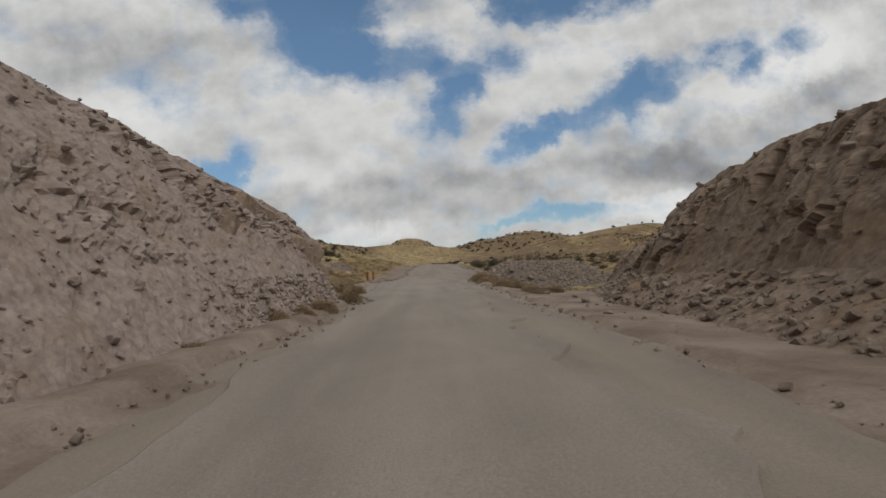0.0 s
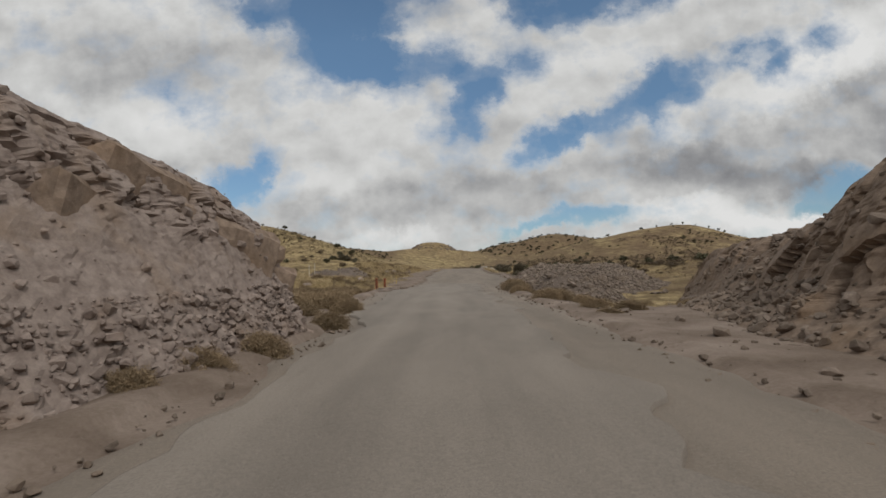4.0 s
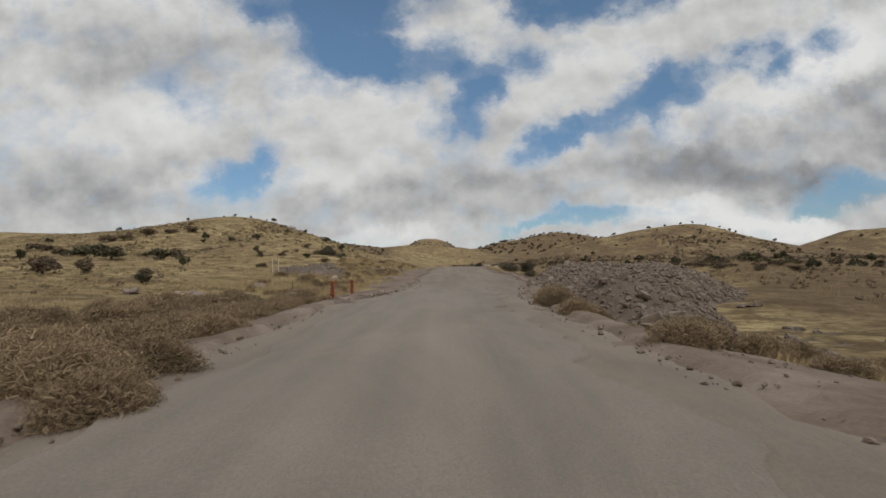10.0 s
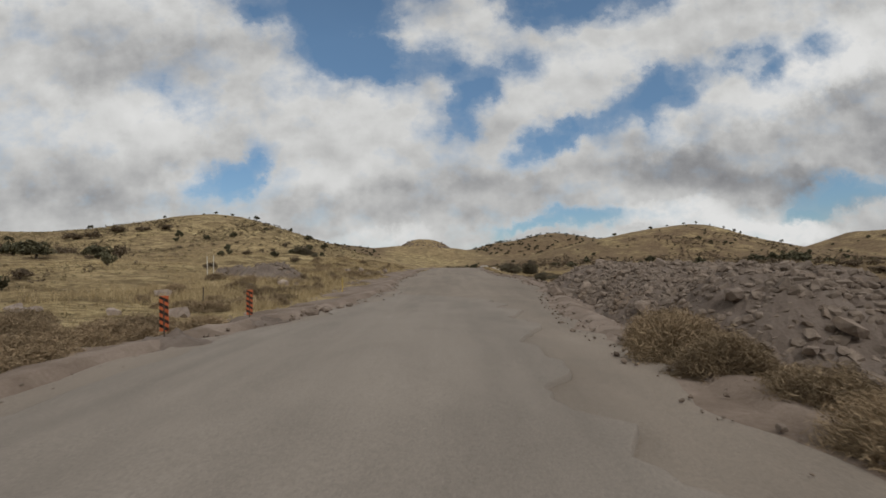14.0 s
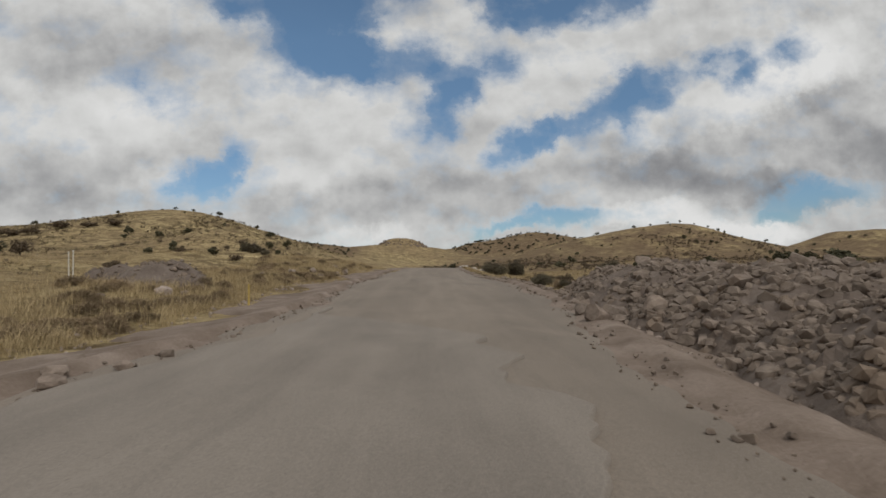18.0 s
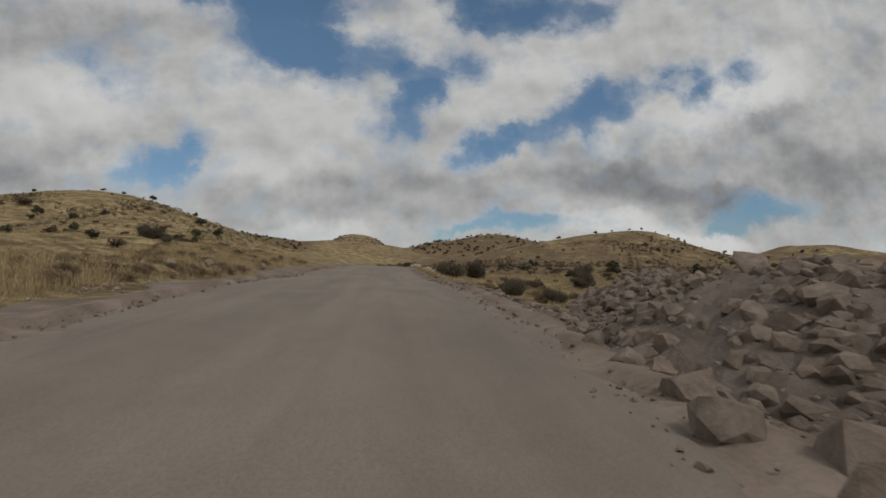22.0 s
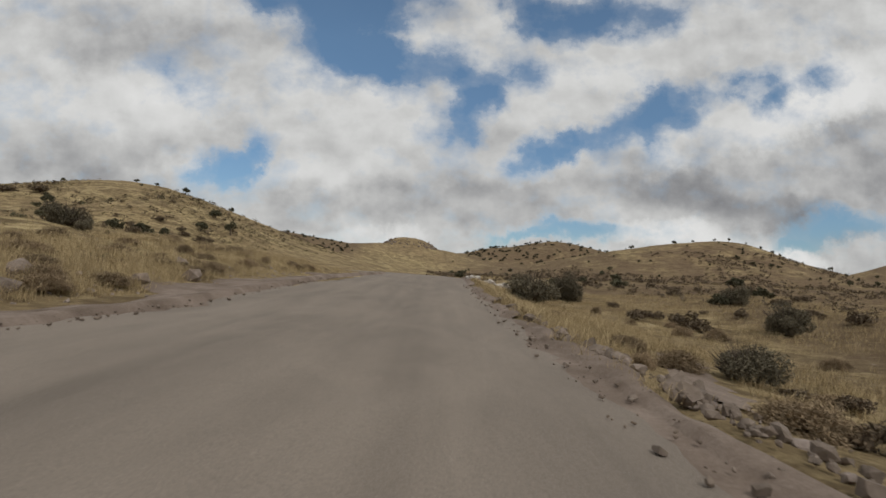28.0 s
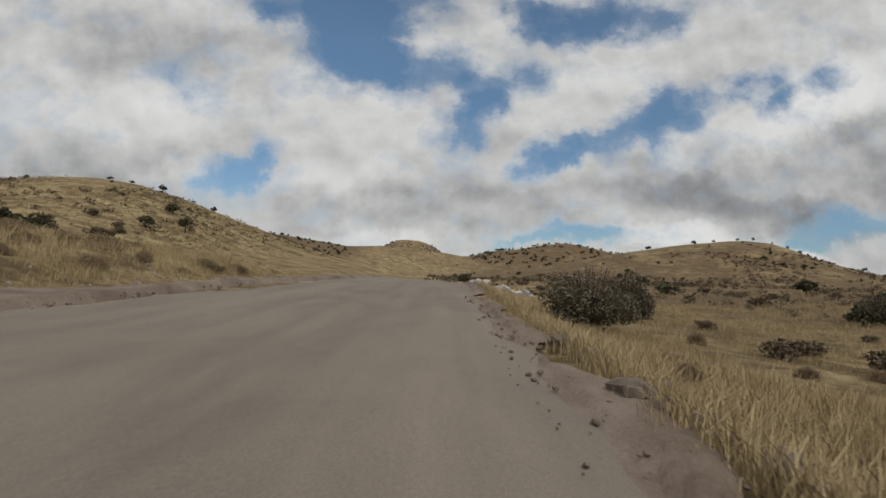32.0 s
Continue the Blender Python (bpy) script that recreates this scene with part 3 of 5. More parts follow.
def asphalt_sheet():
    """What is left of the old asphalt: a thin crust with a ragged, broken edge."""
    ys = np.arange(-40, 44, 0.3)
    S, Y = np.meshgrid(np.concatenate([[0, 0.004], np.linspace(0.008, 0.992, 24), [0.996, 1]]), ys)
    L = road_left(Y) + 1.3 + 0.5 * fbm(Y / 4, 0 * Y + 1, octaves=4, seed=141)
    R = np.interp(Y, [-40, -10, 15, 24, 34, 44], [2.0, 2.2, 2.1, 2.8, 3.6, 3.2]) + 0.45 * fbm(Y / 1.9, 0 * Y + 5, octaves=5, seed=147, gain=0.6)
    R = np.maximum(L + 0.2, R - 9.0 * np.clip((Y - 30) / 14, 0, 1) ** 1.6)
    X = L + (R - L) * S
    edge = np.minimum(S, 1 - S) < 0.002
    crown = 0.05 * (1 - (2 * np.clip((X - road_left(Y)) / (road_right(Y) - road_left(Y)), 0, 1) - 1) ** 2)
    return X, Y, road_level(Y) + crown + np.where(edge, -0.05, 0.085) + 0.015 * fbm(X / 0.8, Y / 1.1, octaves=3, seed=151)


tagged(new("asphalt_crust", sheet_mesh("asphalt_crust", *asphalt_sheet(), ASPHALT)), "thin ragged crust of old dusty asphalt on the road", "asphalt", kind="structure")


def band(name, side, widths, lift, material, label):
    """A verge of bare dirt beside the road, laid a little above the ground."""
    ys = np.arange(widths[0][0], widths[-1][0], 0.5)
    s = np.linspace(0, 1, 22)
    S, Y = np.meshgrid(s, ys)
    wide = np.interp(Y, [w[0] for w in widths], [w[1] for w in widths]) * (1 + 0.35 * fbm(Y / 3.6, 0 * Y + side, octaves=2, seed=61))
    edge = road_left(Y) + 1.4 if side < 0 else road_right(Y) - 1.1
    X = edge + side * wide * S
    Z = lie(X, Y) + lift * (1 - np.clip((S - 0.85) / 0.15, 0, 1) * 2.4) + 0.03 * fbm(X / 0.5, Y / 0.5, octaves=3, seed=63)
    past = (road_left(Y) - X if side < 0 else X - road_right(Y)) - 0.55
    Z = Z + 0.09 * np.exp(-((past / 0.4) ** 2)) * (0.6 + 0.6 * fbm(X / 0.7, Y / 1.3, octaves=2, seed=64))
    under = X > road_left(Y) - 0.1 if side < 0 else X < road_right(Y) + 0.1
    Z = np.where(under, np.minimum(Z, road_level(Y) - 0.03), Z)
    if side > 0:
        X, Y, Z = X[:, ::-1], Y[:, ::-1], Z[:, ::-1]
    ob = new(name, sheet_mesh(name, X[:, ::-1], Y[:, ::-1], Z[:, ::-1], material))
    return tagged(ob, label, "verge", kind="structure")


band("verge_left", -1, [(-75, 4.7), (-12, 4.1), (0, 3.9), (14, 4.5), (30, 6.4), (46, 6.0), (60, 4.5), (80, 6.0), (100, 6.0), (120, 5), (140, 3)], 0.14, SHOULDER, "bare pinkish-brown dirt verge with loose gravel")
band("verge_right", 1, [(-75, 7.5), (-14, 7.0), (-5, 6.4), (2, 4.6), (8, 3.2), (16, 3.2), (20, 4.4), (28, 6.0), (50, 5.4), (58, 3.4), (66, 2.0), (95, 1.8), (140, 1.8)], 0.045, SHOULDER, "bare pinkish-brown dirt verge with loose stones")


# ---- cuttings ----
def cutting(name, side, ys, foot, crest, top, back, seed, label, steep=0.5, block=1.2, tall=1.0, dusty=0.55, material=None, depth=0.7):
    """A blasted rock face beside the road: rows of y with the foot's and the crest's distance from the axis and the crest's height."""
    Y0 = np.concatenate([np.arange(ys[0], -46, 0.3), np.arange(-46, ys[-1], 0.11)])
    s = np.concatenate([np.linspace(0, 1, 84), 1 + np.linspace(0.03, 1, 26) ** 1.3])
    S, Y = np.meshgrid(s, Y0)
    f, c, h = np.interp(Y, ys, foot), np.interp(Y, ys, crest), np.interp(Y, ys, top)
    g = np.interp(Y, ys, back)
    base = np.minimum(road_level(Y) - 0.15, lie(side * f, Y) - 0.35)
    up = np.clip(S, 0, 1)
    lift = np.where(up < 0.45, up / 0.45 * steep, steep + (1 - steep) * (np.clip((up - 0.45) / 0.55, 0, 1)) ** 0.8)
    D = f + (c - f) * (0.62 * np.clip(up / 0.5, 0, 1) + 0.38 * np.clip((up - 0.5) / 0.5, 0, 1)) + np.clip(S - 1, 0, 1) * g
    X = side * D
    k = np.clip(S - 1, 0, 1)
    k = k * k * (3 - 2 * k)
    Z = (base + (h - base) * lift) * (1 - k) + (lie(X, Y) - 0.5) * k
    v1, j1 = blocks(X * depth, Y, Z * tall, block, seed)
    v2, j2 = blocks(X * depth, Y, Z * tall, block * 0.40, seed + 20)
    v3, j3 = blocks(X, Y, Z, block * 0.17, seed + 40)
    bare = np.clip(1.6 * fbm(Y / 3.2, S * 2.6, None, 3, seed + 9) + 2.6 * (up - dusty), 0, 1) * np.clip(up / 0.08, 0, 1)
    rough = bare * np.clip((h - base) / 1.5, 0.15, 1)
    crack = np.clip(0.06 - j1, 0, 1) / 0.06 + 0.4 * np.clip(0.07 - j2, 0, 1) / 0.07
    push = rough * (0.36 * v1 - 0.22 * crack) * block * 0.75 + (0.25 + 0.75 * rough) * (0.12 * v2 * block * 0.8) * np.clip(up / 0.1, 0, 1)
    push = push + 0.030 * v3 * (0.4 + 0.6 * rough) + 0.05 * fbm(X * 1.6, Y * 1.6, Z * 1.6, 4, seed)
    Z = Z + np.clip(up / 0.1, 0, 1) * 0.10 * fbm(Y / 1.7, S * 1.2, None, 3, seed + 3) + push * 0.15
    X = X - side * np.clip(push, -0.34, 0.34) * (1 - 0.7 * np.clip((S - 0.86) / 0.14, 0, 1))
    if side > 0:
        X, Y, Z = X[:, ::-1], Y[:, ::-1], Z[:, ::-1]
    me = sheet_mesh(name, X, Y, Z, material or CUT, smooth=False)
    return tagged(new(name, me), label, "rock cutting", kind="structure")


cut_left = cutting("rock_cut_left", -1, [-84, -75, -50, -34, -26, -21, -17, -14.5, -12.6, -11.6, -10.4], [6.2, 6.2, 6.0, 5.8, 5.4, 4.9, 4.5, 4.3, 4.3, 4.7, 5.0],
        [13, 13, 12, 11.2, 10.2, 8.8, 7.2, 6.3, 5.8, 5.7, 5.6], [-2.2, 7.8, 7.0, 6.0, 5.0, 3.95, 2.8, 2.15, 1.4, 0.0, -1.9], [20, 20, 20, 20, 20, 18, 15, 11, 7, 3, 1], 3, "pale pinkish-grey blasted rock slope with loose stones", block=0.95, dusty=0.42)
cut_right = cutting("rock_cut_right", 1, [-84, -75, -50, -34, -26, -21, -18, -16, -14, -12.5, -10, -6, -2.6, 0.6, 3.8, 6.0], [6.8, 6.8, 6.6, 6.6, 6.6, 6.5, 6.3, 6.2, 6.5, 6.8, 7.4, 8.2, 9.2, 10.4, 12.0, 13.4],
        [11.9, 11.9, 11.4, 11.4, 11.3, 11.2, 10.7, 10.4, 10.4, 10.6, 11.6, 12.5, 12.9, 13.5, 13.8, 14.4], [-2.2, 5.6, 5.0, 4.3, 3.9, 3.6, 3.1, 2.5, 1.7, 1.1, 0.9, 0.7, 0.6, 0.1, -1.4, -2.9], [20, 20, 20, 20, 20, 20, 18, 16, 14, 12, 11, 10, 9, 8, 6, 4], 8, "brown jointed rock face with rubble at its foot", steep=0.3, block=1.3, tall=0.42, dusty=0.34, material=CUT_BROWN, depth=0.4)


# ---- spoil heaps ----
def heap_height(x, y, rows):
    z = np.full(np.shape(x), -50.0)
    for cx, cy, rx, ry, turn, top, *foot in rows:
        low = foot[0] if foot else -3.6
        z = np.maximum(z, low + (top - low) * bell(x, y, cx, cy, rx, ry, turn, 3.0))
    return z


HEAP_A = [(10.6, 21.4, 4.2, 5.2, 6, -0.5, -4.8), (9.8, 27, 3.8, 6.0, 4, -1.0, -4.2), (9.8, 15.0, 3.2, 3.2, 0, -2.9, -4.8)]
HEAP_B = [(12.6, 36, 5.2, 6.5, -6, -0.45), (12.8, 44, 5.4, 7.0, -4, -0.35), (13.4, 50.5, 5.0, 4.4, 0, -0.65), (19, 43, 6, 10, 0, -0.5)]


def heap_sheet(rows, x0, x1, y0, y1, step, seed):
    X, Y = np.meshgrid(np.arange(x0, x1, step), np.arange(y0, y1, step))
    Z = heap_height(X, Y, rows)
    Z = Z + 0.16 * fbm(X / 1.1, Y / 1.1, octaves=4, seed=seed) + 0.25 * blocks(X, Y, Z, 0.9, seed)[0] * 0.4
    return X, Y, np.maximum(Z, lie(X, Y) - 0.35)


def dirt_track():
    """A bare ramp that leaves the road towards the valley."""
    t, s = np.meshgrid(np.linspace(0, 1, 60), np.linspace(-1, 1, 16), indexing="ij")
    cx, cy = 10.4 + 4.6 * t, 73.5 + 12.5 * t
    w = (0.95 + 0.25 * t) * (1 + 0.2 * fbm(t * 8, s * 0 + 2, octaves=2, seed=5))
    X, Y = cx - 0.92 * w * s, cy + 0.38 * w * s
    return X, Y, lie(X, Y) + 0.05 - 0.16 * np.abs(s) ** 3 * (1 + 0.8 * fbm(X, Y, octaves=2, seed=8)) + 0.02 * fbm(X * 2, Y * 2, octaves=2, seed=6)


track_xyz = dirt_track()
tagged(new("dirt_track", sheet_mesh("dirt_track", *[a[:, ::-1] for a in track_xyz], SHOULDER)), "pale bare dirt track leading down from the road", "track", kind="structure")

# ---- boxes ----
def box(w, d, h, z0=0.0, bevel=0.004):
    bm = bmesh.new()
    bmesh.ops.create_cube(bm, size=1)
    bmesh.ops.scale(bm, vec=(w, d, h), verts=bm.verts)
    bmesh.ops.translate(bm, vec=(0, 0, z0 + h / 2), verts=bm.verts)
    bmesh.ops.bevel(bm, geom=bm.edges[:], offset=bevel, segments=1, affect="EDGES")
    return bm


def from_bm(name, bm, material):
    me = bpy.data.meshes.new(name)
    bm.to_mesh(me)
    bm.free()
    me.materials.append(material)
    return me


# ---- stones ----
SHAPES = [rock_shape(100 + k) for k in range(9)] + [lump_shape(150 + k) for k in range(13)]
SLABS = [lump_shape(300 + k) for k in range(6)]
STONE_MESHES = [poly_mesh("rock", co, tri, BOULDER) for co, tri in SHAPES]
SLAB_MESHES = [poly_mesh("rock", co, tri, BOULDER) for co, tri in SLABS]
TALUS_MESHES = [poly_mesh("rock", co, tri, TALUS_STONE) for co, tri in SHAPES]
CHALK_MESHES = [poly_mesh("stone", co, tri, CHALK) for co, tri in SHAPES[:5]]
PALE_MESHES = [poly_mesh("stone", co, tri, PALE) for co, tri in SHAPES[:5]]


def stone_pose(rng, x, y, z, size, lean=0.6):
    m = Matrix.Translation((x, y, z)) @ Euler((rng.uniform(-lean, lean), rng.uniform(-lean, lean), rng.uniform(0, 6.28))).to_matrix().to_4x4()
    return m @ Matrix.Diagonal((size * rng.uniform(0.85, 1.2), size * rng.uniform(0.85, 1.2), size * rng.uniform(0.8, 1.1), 1))


def stones_on(parent, spots, rng, meshes=STONE_MESHES, name="rock"):
    for x, y, z, size in spots:
        ob = new(name, meshes[rng.randrange(len(meshes))])
        ob.parent = parent
        ob.matrix_basis = stone_pose(rng, x, y, z, size)


# ---- spoil heaps ----
def heap(name, rows, ext, step, seed, count, sizes, near, label, big=(), power=3.2, bare=None):
    """A heap of soil with stones all over it: the largest beside the road singly, the small ones as rubble."""
    rng = random.Random(seed)
    X, Y, Z = heap_sheet(rows, *ext, step, seed)
    body = tagged(new(name, sheet_mesh(name, X, Y, Z, SPOIL, smooth=False)), label, "rock pile")
    pick = np.random.default_rng(seed)
    x, y = pick.uniform(ext[0], ext[1] - step, count * 8), pick.uniform(ext[2], ext[3] - step, count * 8)
    z = Z[np.minimum(((y - ext[2]) / step).astype(int), Z.shape[0] - 1), np.minimum(((x - ext[0]) / step).astype(int), Z.shape[1] - 1)]
    above = z - lie(x, y)
    keep = np.where((above > 0.3) | ((above > 0.03) & (pick.random(len(x)) < 0.7)))[0][:count]
    if bare is not None:
        keep = keep[(bare(x[keep], y[keep]) < pick.random(len(keep)))]
    x, y, z = x[keep], y[keep], z[keep]
    size = sizes[0] + (sizes[1] - sizes[0]) * pick.random(len(keep)) ** power
    rows_all = list(zip(x, y, z + size * 0.08, size))
    lone = set(np.where((size > sizes[0] * 1.6) & (x < near))[0][:285].tolist())
    singles, rest = [r for k, r in enumerate(rows_all) if k in lone], [r for k, r in enumerate(rows_all) if k not in lone]
    stones_on(body, singles, rng)
    for x, y, size, up in big:
        k = new("rock", SLAB_MESHES[rng.randrange(6)] if rng.random() < 0.5 else STONE_MESHES[rng.randrange(14)])
        k.parent = body
        k.matrix_basis = stone_pose(rng, x, y, float(max(heap_height(x, y, rows), lie(x, y))) + up, size, 0.5)
    tagged(part("rubble", gathered("rubble", SHAPES, rest, RUBBLE, seed + 1), body, "small broken stones"), kind="stuff")
    return body


def soil_chute(x, y):
    """A slide of bare soil down the side of the boulder pile."""
    along = np.clip((12.4 - x) / 4.6, 0, 1)
    return 0.94 * np.exp(-(((y - (46.0 - 4.2 * along)) / (0.75 + 0.5 * along)) ** 2)) * (x < 12.6)


heap("spoil_mound", HEAP_A, (3.6, 20, 5, 36), 0.18, 71, 11000, (0.05, 0.38), 12.0, "mound of pinkish-grey soil and broken rock beside the road",
     [(9.3, 15.0, 0.9, 0.1), (10.4, 14.8, 1.0, 0.1), (9.6, 13.2, 0.7, 0.1), (8.7, 12.6, 0.5, 0.1), (11.4, 15.8, 0.8, 0.1), (8.2, 13.8, 0.55, 0.1), (12.6, 18.8, 0.8, 0.15), (11.2, 17.4, 0.75, 0.1), (10.9, 12.6, 0.5, 0.1), (9.6, 16.6, 0.6, 0.2), (10.7, 16.0, 0.6, 0.2), (8.4, 20.0, 0.61, 0.2), (7.6, 25.0, 0.61, 0.1), (10.2, 13.6, 0.75, 0.1), (8.6, 14.0, 0.6, 0.1), (9.9, 17.6, 0.6, 0.2), (8.9, 17.6, 0.45, 0.15)], power=2.8)
heap("boulder_mound", HEAP_B, (5.5, 27, 28, 58), 0.2, 77, 31000, (0.06, 0.50), 13.5, "tall pile of broken pinkish-grey boulders beside the road",
     [(8.6, 33.2, 0.48, 0.15), (10.0, 34.3, 0.84, 0.2), (9.2, 37.5, 0.45, 0.1), (8.7, 39.5, 0.48, 0.15), (11.2, 38.5, 0.61, 0.2), (10.2, 41.5, 0.55, 0.15), (9.2, 45.5, 0.58, 0.1), (11.5, 44.0, 0.52, 0.15),
      (12.6, 47.0, 0.61, 0.2), (10.2, 49.3, 0.52, 0.15), (11.6, 51.6, 0.45, 0.15), (9.4, 51.0, 0.42, 0.1), (13.2, 40.2, 0.65, 0.25), (12.4, 35.2, 0.58, 0.25), (12.1, 46.0, 0.95, 0.30), (7.9, 38.5, 1.0, 0.2), (7.2, 39.6, 0.85, 0.15), (7.6, 41.0, 0.7, 0.15), (7.0, 37.4, 0.75, 0.15), (8.4, 36.2, 0.8, 0.2), (7.8, 43.2, 0.6, 0.1), (8.0, 45.2, 0.55, 0.1), (11.4, 55.4, 0.95, 0.35), (10.7, 55.9, 0.6, 0.1), (12.3, 55.8, 0.75, 0.2), (10.3, 54.9, 0.5, 0.1), (13.0, 56.4, 0.6, 0.15), (11.8, 54.6, 0.85, 0.2), (10.9, 53.8, 0.7, 0.15), (12.9, 54.8, 0.8, 0.2), (9.9, 56.4, 0.4, 0.1), (14.2, 55.6, 0.7, 0.2)], power=4.4, bare=soil_chute)
heap("earth_mound", [(-16.5, 57, 4.2, 3.2, 0, 0.25), (-20.5, 59, 3.6, 3.0, 0, 0.1), (-14.0, 55.4, 2.6, 2.2, 0, -0.6)], (-27, -9, 51, 66), 0.25, 83, 260, (0.10, 0.5), -30, "low mound of grey spoil among dry grass",
     [(-13.4, 53.2, 0.53, 0.15), (-14.6, 54.0, 0.46, 0.15)])


def stones_over(ob, count, sizes, keep, seed, name="rock", singles=280, meshes=TALUS_MESHES, loose=TALUS, lift=0.1):
    """Loose stones lying on a rock face or its foot; keep(x, y, z) says how likely a place is."""
    rng = random.Random(seed)
    co = np.empty(len(ob.data.vertices) * 3)
    ob.data.vertices.foreach_get("co", co)
    co = co.reshape(-1, 3)
    own, rest = [], []
    tries = 0
    while len(own) + len(rest) < count and tries < count * 60:
        tries += 1
        x, y, z = co[rng.randrange(len(co))]
        if rng.random() > keep(x, y, z):
            continue
        size = sizes[0] + (sizes[1] - sizes[0]) * rng.random() ** 3.5
        row = (x + rng.uniform(-0.1, 0.1), y + rng.uniform(-0.1, 0.1), z + size * lift, size)
        (own if size > sizes[0] * 1.8 and len(own) < singles else rest).append(row)
    stones_on(ob, own, rng, meshes, name)
    tagged(part("scree", gathered("scree", SHAPES, rest, loose, seed + 1), ob, "small loose stones"), kind="stuff")


def rock_block(parent, x, y, z, w, d, h, turn, tilt, seed):
    """A large squarish block standing out of the rock face, with chipped edges and a rough front."""
    rng = np.random.default_rng(seed)
    bm = bmesh.new()
    bmesh.ops.create_cube(bm, size=1)
    bmesh.ops.subdivide_edges(bm, edges=bm.edges[:], cuts=7, use_grid_fill=True)
    co = np.array([v.co for v in bm.verts])
    edge = np.sort(np.abs(co), 1)[:, 1] > 0.46
    shift = fbm(co[:, 0] * 3 + seed, co[:, 1] * 3, co[:, 2] * 3, 4, seed)
    for v, e, k in zip(bm.verts, edge, shift):
        v.co = v.co * (1 + 0.11 * k - (0.12 + 0.10 * k if e else 0)) + Vector((0.10 * v.co.z * (seed % 3 - 1), 0.06 * v.co.z, 0.10 * v.co.x * (seed % 2)))
        v.co = Vector((v.co.x * w, v.co.y * d, v.co.z * h))
    ob = part("rock_block", from_bm("rock_block", bm, CUT_BROWN), parent, "large squarish brown rock block", pose(x, y, z, tilt, 4, turn))
    return ob


for k, row in enumerate([(-6.75, -14.5, 0.25, 1.9, 4.4, 2.5, -20, -12), (-7.7, -16.6, 1.55, 1.8, 2.8, 1.9, -16, -16), (-6.2, -13.2, 0.72, 1.5, 1.7, 0.7, -26, -20), (-7.7, -18.6, 0.9, 1.6, 2.2, 1.7, 6, -12), (-5.9, -12.4, -0.5, 1.3, 1.5, 1.5, -30, -16)]):
    rock_block(cut_left, *row, 40 + k)


def on_left(x, y, z):
    if y < -40 or x < -10.5:
        return 0.0
    return 0.22 if y < -19 else (0.10 if z > -0.5 else 0.5)


stones_over(cut_left, 2600, (0.04, 0.26), on_left, 91, singles=110)
stones_over(cut_left, 2600, (0.05, 0.25), lambda x, y, z: 0.0 if y < -24 or z > -0.35 or x < -7.5 else np.interp(y, [-24, -20, -15, -11], [0.1, 0.8, 0.8, 0.5]), 93, singles=180, lift=-0.08)
stones_over(cut_right, 2600, (0.05, 0.34), lambda x, y, z: 0.0 if y < -38 or x > 12.0 else (0.8 if z < -0.6 and y < -6 else 0.15), 95, meshes=STONE_MESHES, loose=RUBBLE)


def strewn(name, places, seed, label, group, meshes, lift=0.22):
    rng = random.Random(seed)
    for x, y, size in places:
        ob = new(name, meshes[rng.randrange(len(meshes))])
        ob.matrix_basis = stone_pose(rng, x, y, float(lie(x, y)) + size * lift, size, 0.4)
        tagged(ob, label, "stone", group)


strewn("pale_stone", [(-13.2, 50.4, 0.75), (-12.3, 50.9, 0.45), (-15.0, 47.2, 0.6), (-18.5, 41.0, 0.9), (-12.6, 31.0, 0.75), (-19.2, 29.6, 0.8), (-20.1, 30.4, 0.7), (-20.9, 30.0, 0.6), (-19.7, 31.2, 0.5), (-24.5, 30.6, 0.8), (-25.6, 31.4, 0.6), (-16.0, 31.5, 0.5), (-10.6, 24.2, 0.55)], 5,
       "pale weathered stone lying in dry grass", "pale stones on the verge", PALE_MESHES)
strewn("pale_boulder", [(-10.8, 84, 0.9), (-12.0, 86, 1.2), (-13.4, 88.5, 0.8), (-10.2, 92, 1.1), (-14.5, 82, 0.7), (-9.8, 97, 1.3), (-11.4, 99, 0.9), (-12.6, 78, 0.8), (-11.0, 73, 0.5), (-13.5, 70, 0.6)], 6,
       "pale grey boulder half sunk in the roadside bank", "boulders on the bank", PALE_MESHES + SLAB_MESHES)
strewn("broken_slab", [(-5.2, 27.0, 0.5), (-5.8, 27.8, 0.4), (-4.9, 28.6, 0.45), (-5.5, 29.6, 0.55), (-6.2, 28.9, 0.35), (-4.7, 30.4, 0.4), (-5.9, 30.9, 0.5), (-4.5, 31.8, 0.35)], 7,
       "broken lump of old asphalt on the road's edge", "lumps at the road's edge", SLAB_MESHES)
strewn("pale_block", [(8.9 + 0.62 * k, 131.6 + 0.16 * k, 0.55 + 0.2 * (k % 3)) for k in range(10)], 9, "pale block of a low stone headwall beside the road", "stones of the headwall", CHALK_MESHES, 0.42)
strewn("roadside_stone", [(8.6, 58.2, 0.4), (8.9, 60.1, 0.25), (9.3, 62.0, 0.4), (8.5, 65.5, 0.3), (9.0, 68.5, 0.35), (8.8, 72.2, 0.25), (9.4, 75.5, 0.35), (8.7, 79.0, 0.3), (9.1, 82.6, 0.3), (5.8, -8.8, 0.35), (6.5, -12.0, 0.4), (6.0, -15.5, 0.5), (5.4, -20.0, 0.3)], 12,
       "small grey stone on the dirt verge", "stones on the verge", STONE_MESHES)


